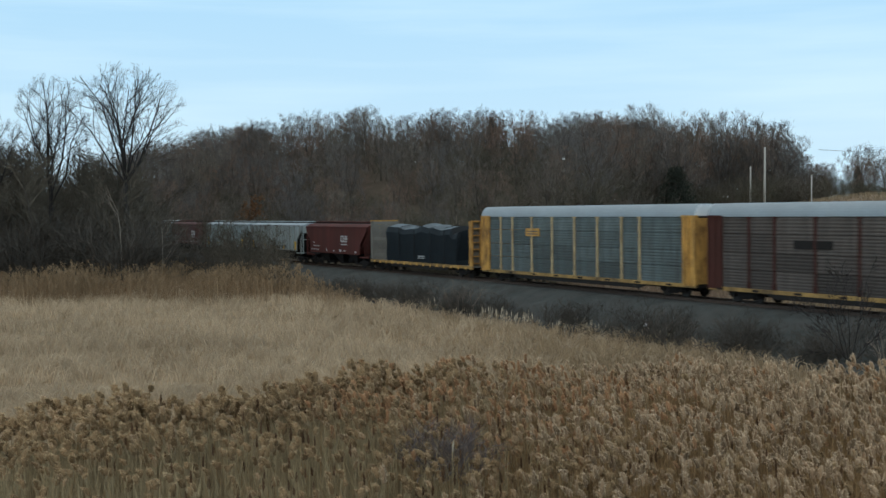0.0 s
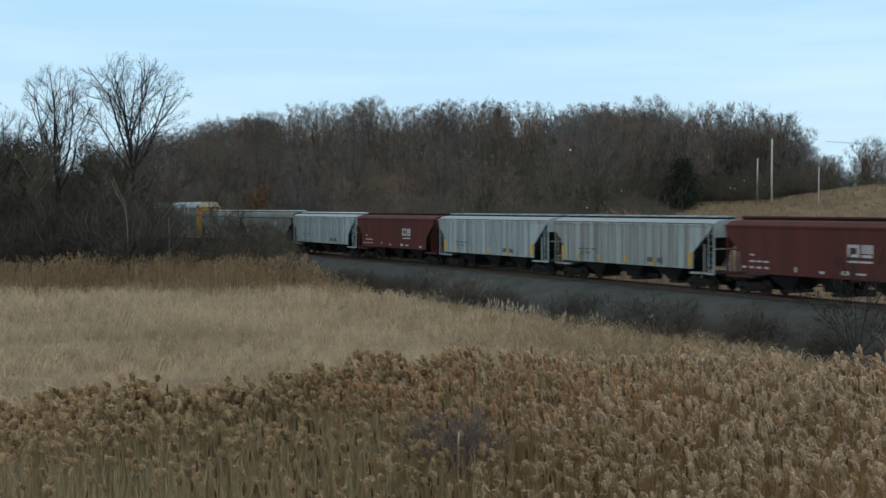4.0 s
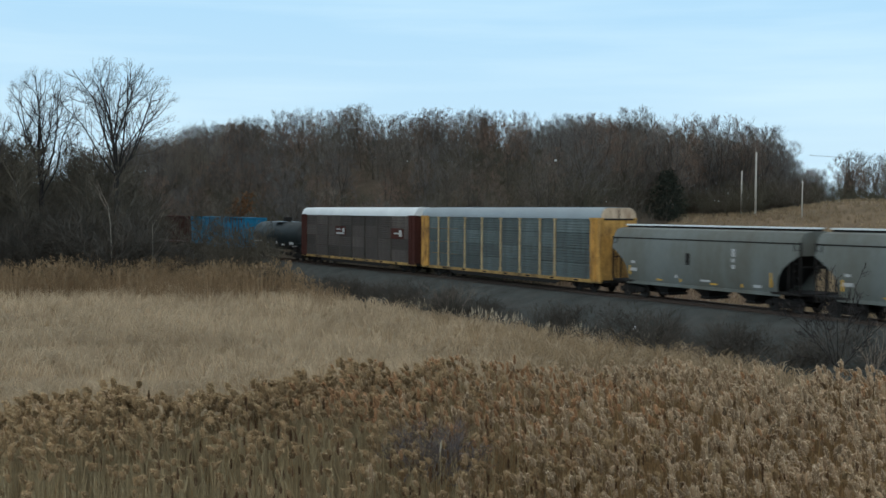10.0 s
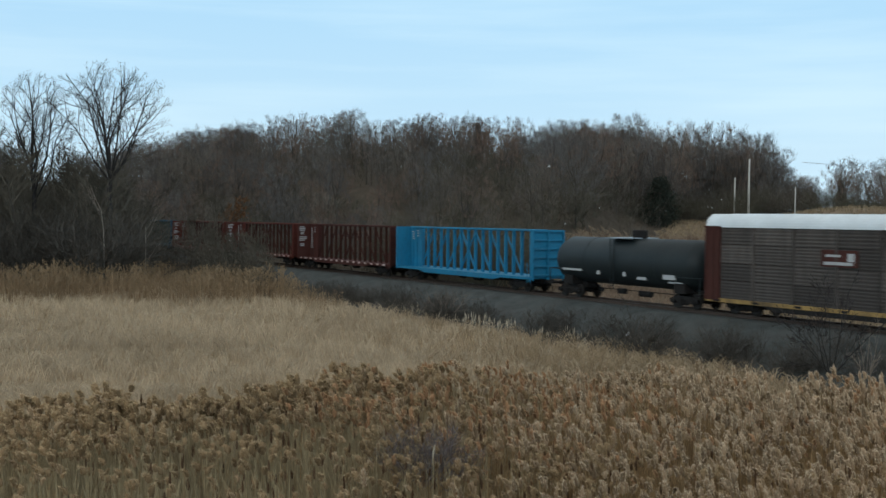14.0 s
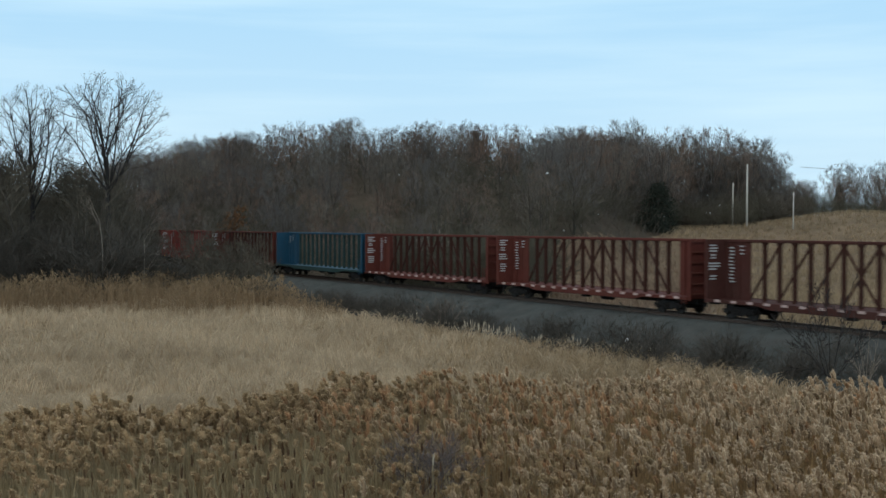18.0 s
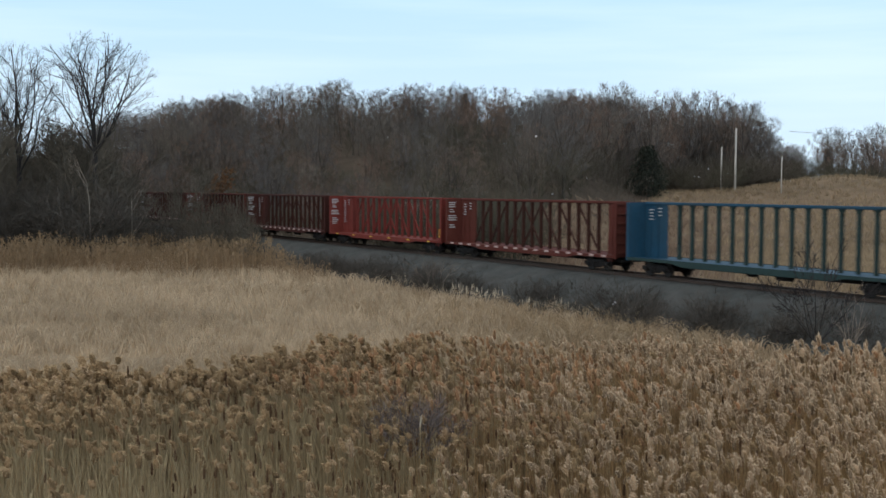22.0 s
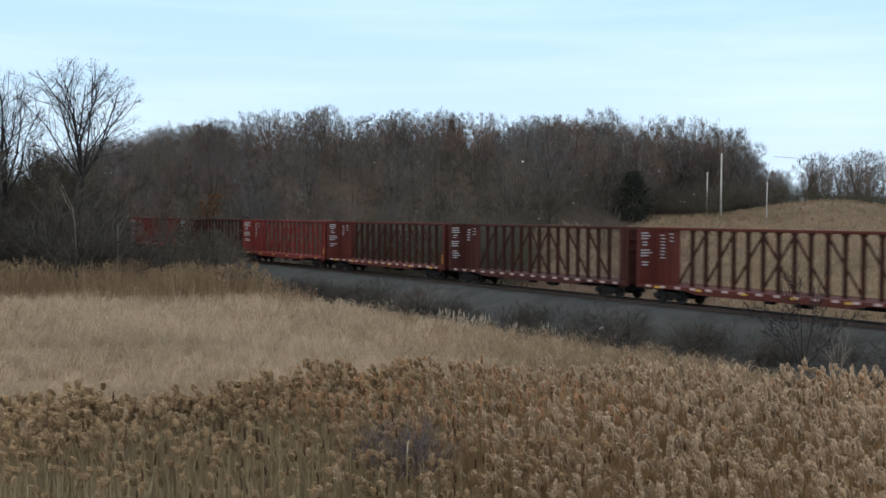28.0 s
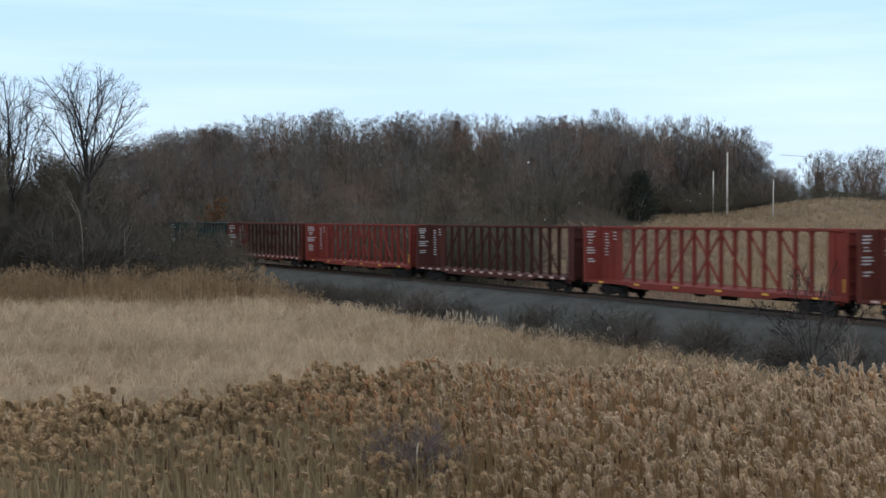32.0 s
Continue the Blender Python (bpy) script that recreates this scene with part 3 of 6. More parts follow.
def autorack(s, L, frame_paint, panel, roof, post_paint, label, posts, seed, marks="none", cap_paint=None):
    """A tall closed car carrier: low flat car, corrugated side panels between posts, arched roof and end doors."""
    rng = random.Random(seed)
    h, W, B, E, T = L / 2, 1.50, 0.92, 5.08, 5.84
    car = new_car("autorack_car", s, label, "rail car", "closed car carriers")
    for y in (-W, W - 0.1):
        part("side_sill", Build().box(-h, h, y, y + 0.1, B - 0.22, B), SILL_YELLOW, car, "chipped yellow side sill")
        b = Build().plate([(-h + 4.6, 0.70), (-h + 5.4, 0.42), (h - 5.4, 0.42), (h - 4.6, 0.70)], y + 0.02, y + 0.09)
        part("fishbelly", b, UNDER, car, "grimy deep girder")
    x = -h + 1.0
    while x < h - 0.8:
        put("sill_bracket", shared("sill_bracket", UNDER, lambda b: b.box(-0.25, 0.25, -W - 0.03, -W, B - 0.17, B - 0.06)), car, x)
        x += 2.9 + 0.4 * rng.random()
    part("deck", Build().box(-h, h, -W + 0.1, W - 0.1, 0.72, B), UNDER, car)
    part("centre_sill", Build().box(-h + 0.4, h - 0.4, -0.35, 0.35, 0.5, 0.72), UNDER, car)
    edges = [-h + 1.15] + posts + [h - 1.25]
    for a, c in zip(edges[:-1], edges[1:]):
        zs = [B, B + (E - B) * 0.26, B + (E - B) * 0.5, B + (E - B) * 0.76, E]
        for z0, z1 in zip(zs[:-1], zs[1:]):
            b = Build()
            corrugated(b, a + 0.01 - (a + c) / 2, c - 0.01 - (a + c) / 2, -W + 0.045, z0 + 0.012, z1 - 0.012, 0.165)
            me = b.mesh("side_panel", panel)
            for side in (0, 180):
                put("side_panel", me, car, (a + c) / 2, 0, 0, side)
    for x in posts:
        for y in (-W - 0.015, W - 0.085):
            b = Build().box(x - 0.075, x + 0.075, y, y + 0.1, B, E)
            b.box(x - 0.16, x + 0.16, y, y + 0.1, E - 0.12, E + 0.02)
            b.box(x - 0.13, x + 0.13, y, y + 0.1, B, B + 0.35)
            part("post", b, post_paint, car)
    for e in (-1, 1):
        for y in (-W - 0.02, W - 0.18):
            b = Build()
            xa, xb = sorted((e * h, e * (h - 1.2)))
            b.box(xa, xb, y, y + 0.2, B - 0.12, E - 0.05)
            for k in (0.06, 0.62, 1.1):
                b.box(e * (h - k) - 0.06, e * (h - k) + 0.06, y - 0.05, y + 0.2, B - 0.1, E + 0.03)
            b.box(xa - 0.05, xb + 0.05, y - 0.06, y + 0.2, E - 0.06, E + 0.06)
            part("corner_panel", b, frame_paint, car)
        # end doors: two folded leaves each, with a capped top
        for y0, y1 in ((-W + 0.18, -0.02), (0.02, W - 0.18)):
            b = Build()
            xa, xb = sorted((e * (h - 0.05), e * (h + 0.02)))
            b.box(xa, xb, y0, y1, B, E - 0.02)
            for z in (1.8, 2.7, 3.6, 4.5):
                b.box(xa - 0.02, xb + 0.02, y0 + 0.05, y1 - 0.05, z, z + 0.08)
            part("end_door", b, frame_paint, car)
        cap = Build()
        xa, xb = sorted((e * (h + 0.03), e * (h - 0.05)))
        roof_shell(cap, xa, xb, W - 0.02, E, T - 0.02)
        part("roof_end", cap, cap_paint or roof, car, "pale roof end cap")
        # dark band below the roof cap and a dark upright on it
        xa, xb = sorted((e * (h + 0.045), e * (h - 0.02)))
        part("door_head", Build().box(xa, xb, -W + 0.2, W - 0.2, E - 0.10, E + 0.02).box(xa, xb, -0.03, 0.03, E, T - 0.15), UNDER, car, "dark band over the end doors")
    b = Build()
    roof_shell(b, -h + 0.05, h - 0.05, W + 0.02, E - 0.02, T)
    part("roof", b, roof, car)
    b = Build()
    x = -h + 1.5
    while x < h - 1:
        b.box(x - 0.03, x + 0.03, -0.8, 0.8, T, T + 0.025)
        x += 1.52
    part("roof_seams", b, roof, car)
    if marks == "plate":
        b = Build().box(-h + 6.5, -h + 8.3, -W - 0.012, -W + 0.06, 3.62, 4.2)
        part("name_board", b, YELLOW, car, "yellow board with dark marks")
        lettering(car, [(-h + 6.65, 3.95 - 0.2 * i, 1.5, 0.07) for i in range(2)], -W - 0.016, BLACK_LETTER, "dark unreadable marks")
    if marks == "brown":
        for xa, xb, za, zb in ((-h + 8.8, -h + 11.2, 3.1, 3.98), (-h + 21.1, -h + 23.7, 3.0, 3.95)):
            part("name_board", Build().box(xa, xb, -W - 0.012, -W + 0.06, za, zb), DARK_RED, car, "dark red board with white marks")
        rows = [(-h + 9.0, 3.2, 1.9, 0.16), (-h + 9.1, 3.62, 1.0, 0.12), (-h + 10.55, 3.4, 0.45, 0.42), (-h + 21.9, 3.42, 1.0, 0.14), (-h + 22.9, 3.22, 0.55, 0.58)]
        lettering(car, rows, -W - 0.016)
    if marks == "dark":
        part("name_board", Build().box(-h + 6.9, -h + 9.6, -W - 0.012, -W + 0.06, 3.3, 3.75), UNDER, car, "sooty dark board")
    ladder(car, h - 0.95, -W - 0.09, 1.0, 4.9, frame_paint, 0.4)
    for x in (-h + 2.6, h - 2.6):
        truck(car, x)
    coupler(car, h, 1), coupler(car, -h, -1)
    return car


def hopper_underside(car, L, mat, n=3, depth=0.32):
    """Slope sheets, outlets and end platforms of a covered hopper."""
    h = L / 2
    bay = (L - 5.2) / n
    for i in range(n):
        x = -h + 2.6 + (i + 0.5) * bay
        b = Build()
        top, bot = bay * 0.42, 0.24
        v = [(x + sx * a, sy * w, z) for a, w, z in ((top, 1.35, 1.45), (bot, 0.75, depth + 0.12)) for sx, sy in ((-1, -1), (1, -1), (1, 1), (-1, 1))]
        b.add(v, [(0, 1, 5, 4), (1, 2, 6, 5), (2, 3, 7, 6), (3, 0, 4, 7), (4, 5, 6, 7)])
        b.box(x - 0.42, x + 0.42, -0.8, 0.8, depth - 0.02, depth + 0.14, 0.03)
        part("outlet", b, UNDER, car, "grimy discharge outlet")
    for e in (-1, 1):
        b = Build()
        x0, x1 = e * (h - 2.6), e * (h - 0.45)
        v = [(x0, -1.3, 1.4), (x0, 1.3, 1.4), (x1, 1.3, 3.6), (x1, -1.3, 3.6), (x0, -1.3, 1.5), (x0, 1.3, 1.5), (x1, 1.3, 3.7), (x1, -1.3, 3.7)]
        b.add(v, [(0, 1, 2, 3), (7, 6, 5, 4), (0, 4, 5, 1), (1, 5, 6, 2), (2, 6, 7, 3), (3, 7, 4, 0)])
        part("slope_sheet", b, mat, car)
        b = Build().box(min(e * h, e * (h - 2.4)), max(e * h, e * (h - 2.4)), -1.4, 1.4, 1.02, 1.14)
        b.box(min(e * h, e * (h - 2.4)), max(e * h, e * (h - 2.4)), -0.32, 0.32, 0.66, 1.02)
        part("end_platform", b, UNDER, car)


def running_board(car, L, z, mat):
    h = L / 2
    b = Build().box(-h + 0.15, h - 0.15, -0.38, 0.38, z + 0.08, z + 0.17)
    part("running_board", b, mat, car, "pale grating walkway")
    # solid dark filler stands for the shaded gap below the walkway
    part("board_gap_shade", Build().box(-h + 0.2, h - 0.2, -0.3, 0.3, z - 0.1, z + 0.1), UNDER, car, "dark filler painted as the shaded gap under the walkway")
    hatch = shared("hatch", mat, lambda q: q.tube([(0, 0, -0.05), (0, 0, 0.09)], [0.3, 0.28], 12))
    for i in range(5):
        put("hatch", hatch, car, -h + L * (i + 0.5) / 5, 0.62, z)


def hopper_end_frame(car, L, mat):
    h = L / 2
    for e in (-1, 1):
        b = Build()
        for y in (-1.42, 1.42):
            b.bar((e * (h - 0.12), y, 1.05), (e * (h - 0.12), y, 3.95), 0.09)
            b.bar((e * (h - 0.12), y, 1.1), (e * (h - 2.2), y, 1.1), 0.12)
            b.bar((e * (h - 0.95), y, 1.1), (e * (h - 0.95), y, 2.9), 0.08)
        b.bar((e * (h - 0.12), -1.42, 2.6), (e * (h - 0.12), 1.42, 2.6), 0.07)
        part("end_frame", b, mat, car)
        ladder(car, e * (h - 0.12) - (0.42 if e > 0 else 0), -1.46, 1.1, 3.9, mat, 0.42)


def covered_hopper(s, L, paint, label, ribs, seed, marks="rows", under=UNDER, board=None, dashes=False):
    """A covered hopper with cut-away lower corners, roof walkway and slope-sheet ends."""
    rng = random.Random(seed)
    h = L / 2
    car = new_car("covered_hopper", s, label, "rail car", "covered hoppers")
    side = [(-h + 0.1, 3.62), (-h + 1.25, 2.5), (-h + 1.3, 1.42), (h - 1.95, 1.42), (h - 1.9, 2.35), (h - 0.45, 3.62), (h - 0.1, 4.08), (-h + 0.1, 4.08)]
    for y in (-1.52, 1.46):
        part("side_sheet", Build().plate(side, y, y + 0.06), paint, car)
    if ribs:
        def rib(b):
            b.box(-0.05, 0.05, -0.13, 0.0, 1.42, 3.96)
        me = shared("rib", paint, rib)
        for i in range(ribs):
            x = -h + 1.9 + i * (L - 4.5) / (ribs - 1)
            put("rib", me, car, x, -1.52)
            put("rib", me, car, x, 1.52, 0, 180)
    for y in (-1.57, 1.44):
        part("side_sill", Build().box(-h + 1.3, h - 1.95, y, y + 0.13, 1.34, 1.46), paint, car)
        part("top_rail", Build().box(-h + 0.1, h - 0.1, y - 0.01, y + 0.14, 3.98, 4.10), paint, car)
    if ribs:
        # added dark strip in place of the shadow line at the eave
        part("eave_shade", Build().box(-h + 0.1, h - 0.1, -1.53, -1.40, 4.10, 4.145), UNDER, car, "dark strip painted as shade under the eave")
    ring = [(-1.5, 4.08), (-1.15, 4.30), (-0.5, 4.38), (0.5, 4.38), (1.15, 4.30), (1.5, 4.08)]
    part("roof", Build().prism(ring[::-1], -h + 0.1, h - 0.1), paint if not ribs else ROOF_GREY, car)
    for e in (-1, 1):
        part("end_sheet", Build().box(min(e * (h - 0.1), e * (h - 0.16)), max(e * (h - 0.1), e * (h - 0.16)), -1.46, 1.46, 3.3, 4.08), paint, car)
    running_board(car, L, 4.42, board or ROOF_WHITE)
    hopper_underside(car, L, under)
    hopper_end_frame(car, L, paint)
    if marks == "logo":
        x, z = h - 6.6, 2.52
        for a, c, d, f in ((0, 0, 0.16, 0.66), (0, 0.5, 0.78, 0.16), (0, 0, 0.78, 0.16), (0.62, 0, 0.16, 0.66), (0.95, 0, 0.66, 0.14), (0.95, 0.2, 0.18, 0.46), (1.2, 0.2, 0.18, 0.46), (1.45, 0.2, 0.18, 0.46)):
            part("emblem_stroke", Build().box(x + a, x + a + d, -1.532, -1.51, z + c, z + c + f), LETTER, car, "white stroke of an angular emblem")
        rows = [(x + 0.03, z - 0.28, 1.6, 0.10)]
        rows += [(-h + 2.1 + 0.6 * i, 2.35, 0.35, 0.09) for i in range(1)] + [(-h + 2.1 + 0.55 * i, 1.98, 0.4, 0.1) for i in range(3)] + [(-h + 1.5 + 0.6 * i, 1.62, 0.3, 0.12) for i in range(4)]
        rows += [(-h + 5.6, 1.55, 0.12, 0.3), (-h + 7.4, 1.55, 0.3, 0.14), (h - 7.0, 1.55, 0.5, 0.22), (h - 6.0, 1.6, 0.6, 0.1), (h - 3.2, 1.5, 0.4, 0.16)]
        lettering(car, rows, -1.526)
    elif marks == "rows":
        rows = [(-h + 3.4 + 0.75 * i, 2.2, 0.45, 0.08) for i in range(3)] + [(-h + 3.5 + 0.75 * i, 1.95, 0.45, 0.07) for i in range(2)]
        rows += [(h - 6.2, 1.62, 0.55, 0.3), (h - 5.2, 1.62, 0.5, 0.3)]
        lettering(car, rows, -1.655 if ribs else -1.526, BLACK_LETTER, "dark unreadable marks")
    if dashes:
        for k, x in enumerate((-h + 1.32, -h + 3.2, -h + 5.6, -h + 8.6, -h + 11.4, h - 2.15)):
            part("reflector", Build().box(x, x + 0.14, -1.66, -1.50, 1.46, 1.46 + (0.9 if k in (0, 5) else 0.42)), REFLECTOR, car, "yellow reflective strip")
    brakes(car, L)
    for x in (-h + 1.75, h - 1.75):
        truck(car, x)
    coupler(car, h, 1), coupler(car, -h, -1)
    return car


def round_hopper(s, L, seed):
    """A hopper with a curved shell and round cut-outs at the lower ends."""
    rng = random.Random(seed)
    h = L / 2
    car = new_car("cylindrical_hopper", s, "dull grey cylindrical covered hopper with curved sides", "rail car", "cylindrical hoppers")

    def section(z):
        return 0.95 + 0.60 * math.sqrt(max(0.0, 1 - ((z - 2.55) / 1.95) ** 2))

    zs = [1.02, 1.2, 1.6, 2.0, 2.4, 2.8, 3.2, 3.6, 3.95, 4.2, 4.42]
    cut_z, cut_r = 1.35, 1.62
    b = Build()
    for sg in (-1, 1):
        base = len(b.v)
        for z in zs:
            inset = math.sqrt(max(0, cut_r ** 2 - max(0, z - cut_z) ** 2)) if z < cut_z + cut_r else 0.0
            e0 = 0.12 + max(0.0, inset)
            n = 12
            for k in range(n + 1):
                x = -h + e0 + (L - 2 * e0) * k / n
                b.v.append((x, sg * section(z), z))
        n = 13
        for i in range(len(zs) - 1):
            for k in range(n - 1):
                q = (base + i * n + k, base + i * n + k + 1, base + (i + 1) * n + k + 1, base + (i + 1) * n + k)
                b.f.append(q if sg < 0 else q[::-1])
    part("shell", b, MID_GREY, car, smooth_shade=True)
    ring = [(-1.12, 4.30), (-1.0, 4.46), (-0.45, 4.54), (0.45, 4.54), (1.0, 4.46), (1.12, 4.30)]
    part("roof", Build().prism(ring[::-1], -h + 0.12, h - 0.12), MID_GREY, car)
    part("seam", Build().box(-h + 0.15, h - 0.15, -section(3.86) - 0.025, -section(3.86) + 0.03, 3.83, 3.90), UNDER, car, "dark lap seam")
    for e in (-1, 1):
        b = Build()
        xs = sorted((e * (h - 0.12), e * (h - 0.18)))
        prof = [(-section(z), z) for z in zs if z > 2.9] + [(section(z), z) for z in zs[::-1] if z > 2.9]
        b.prism(prof, *xs)
        part("end_sheet", b, MID_GREY, car)
    part("side_sill", Build().box(-h + 1.6, h - 1.6, -1.42, -1.30, 0.92, 1.10).box(-h + 1.6, h - 1.6, 1.30, 1.42, 0.92, 1.10), MID_GREY, car)
    running_board(car, L, 4.58, ROOF_WHITE)
    hopper_underside(car, L, UNDER)
    b = Build()
    x = h - 5.3
    b.box(x, x + 0.26, -section(3.2) - 0.03, -section(3.2), 3.0, 3.45), b.box(x + 0.02, x + 0.24, -section(2.8) - 0.03, -section(2.8), 2.68, 2.86), b.box(x + 0.04, x + 0.28, -section(2.5) - 0.03, -section(2.5), 2.3, 2.52)
    part("emblem", b, LETTER, car, "white upright emblem")
    rows = [(-h + 2.2, 2.25, 0.35, 0.16), (-h + 1.9, 1.75, 0.8, 0.2), (-h + 6.4, 1.5, 0.2, 0.35), (h - 8.0, 1.4, 0.8, 0.12), (h - 3.6, 1.3, 0.6, 0.22)]
    for x, z, w, hh in rows:
        part("lettering", Build().box(x, x + w, -section(z) - 0.03, -section(z) + 0.01, z, z + hh), LETTER, car, "white stencilled marks")
    part("patch", Build().box(-0.9, -0.55, -section(2.7) - 0.02, -section(2.7) + 0.05, 2.35, 3.05), UNDER, car, "dark repaint patch")
    for x, z, w, hh in ((-h + 1.95, 1.5, 0.13, 0.6), (h - 2.25, 1.4, 0.13, 0.8), (-h + 4.6, 1.25, 0.5, 0.1), (-h + 6.8, 1.25, 0.12, 0.35), (h - 7.2, 1.25, 0.6, 0.1), (h - 4.6, 1.25, 0.12, 0.4)):
        part("reflector", Build().box(x, x + w, -section(1.3 if z < 1.4 else 1.9) - 0.03, -section(1.3 if z < 1.4 else 1.9) + 0.05, z, z + hh), REFLECTOR, car, "yellow reflective strip")
    hopper_end_frame(car, L, UNDER)
    for x in (-h + 1.75, h - 1.75):
        truck(car, x)
    coupler(car, h, 1), coupler(car, -h, -1)
    return car


def tank_car(s, L):
    car = new_car("tank_car", s, "black tank car with white marks and top fittings", "rail car")
    h, r, zc = L / 2, 1.58, 2.64
    b = Build()
    prof = [(-h + 0.35, 0.02), (-h + 0.42, 0.55), (-h + 0.62, 1.05), (-h + 0.95, 1.42), (-h + 1.35, r), (h - 1.35, r), (h - 0.95, 1.42), (h - 0.62, 1.05), (h - 0.42, 0.55), (h - 0.35, 0.02)]
    b.tube([(x, 0, zc) for x, _ in prof], [q for _, q in prof], 40)
    part("tank", b, TANK_BLACK, car, smooth_shade=True)
    for x in (-h + 4.2, -h + 7.4, h - 4.2):
        part("weld_band", Build().tube([(x - 0.03, 0, zc), (x + 0.03, 0, zc)], [r + 0.012, r + 0.012], 40), TANK_BLACK, car)
    for e in (-1, 1):
        b = Build().box(min(e * (h - 0.2), e * (h - 3.2)), max(e * (h - 0.2), e * (h - 3.2)), -0.4, 0.4, 0.72, 1.15)
        b.box(min(e * (h - 1.6), e * (h - 2.6)), max(e * (h - 1.6), e * (h - 2.6)), -1.25, 1.25, 0.95, 1.55)
        b.box(min(e * h, e * (h - 0.5)), max(e * h, e * (h - 0.5)), -1.45, 1.45, 0.85, 1.0)
        part("saddle", b, UNDER, car)
        b = Build()
        for y in (-1.42, 1.42):
            b.bar((e * (h - 0.1), y, 0.95), (e * (h - 0.1), y, 1.95), 0.05), b.bar((e * (h - 0.1), y, 1.95), (e * (h - 2.4), y, 1.95), 0.05)
        b.bar((e * (h - 0.1), -1.42, 1.95), (e * (h - 0.1), 1.42, 1.95), 0.05)
        part("handrail", b, TANK_BLACK, car)
    b = Build().box(-1.6, 0.9, -1.2, 1.2, zc + r - 0.02, zc + r + 0.05)
    part("platform", b, ROOF_GREY, car, "grey grating platform")
    part("valve_housing", Build().tube([(0.45, 0, zc + r - 0.1), (0.45, 0, zc + r + 0.5), (0.45, 0, zc + r + 0.55)], [0.5, 0.5, 0.4], 16), UNDER, car)
    ladder(car, -0.6, -1.66, 0.95, 4.2, TANK_BLACK, 0.42)
    rows = [(-h + 1.7, 1.9, 2.2, 0.14), (-h + 5.6, 1.75, 0.3, 0.3), (-h + 8.4, 1.75, 0.25, 0.35), (-h + 9.7, 1.6, 0.9, 0.2), (h - 3.4, 1.75, 1.1, 0.35), (h - 3.2, 1.5, 1.3, 0.12), (h - 2.5, 1.15, 0.25, 0.3)]
    for x, z, w, hh in rows:
        y = -math.sqrt(max(0.1, r ** 2 - (z + hh / 2 - zc) ** 2)) - 0.05
        part("lettering", Build().box(x, x + w, y, y + 0.1, z, z + hh), LETTER, car, "white stencilled marks")
    brakes(car, L)
    for x in (-h + 1.9, h - 1.9):
        truck(car, x)
    coupler(car, h, 1), coupler(car, -h, -1)
    return car


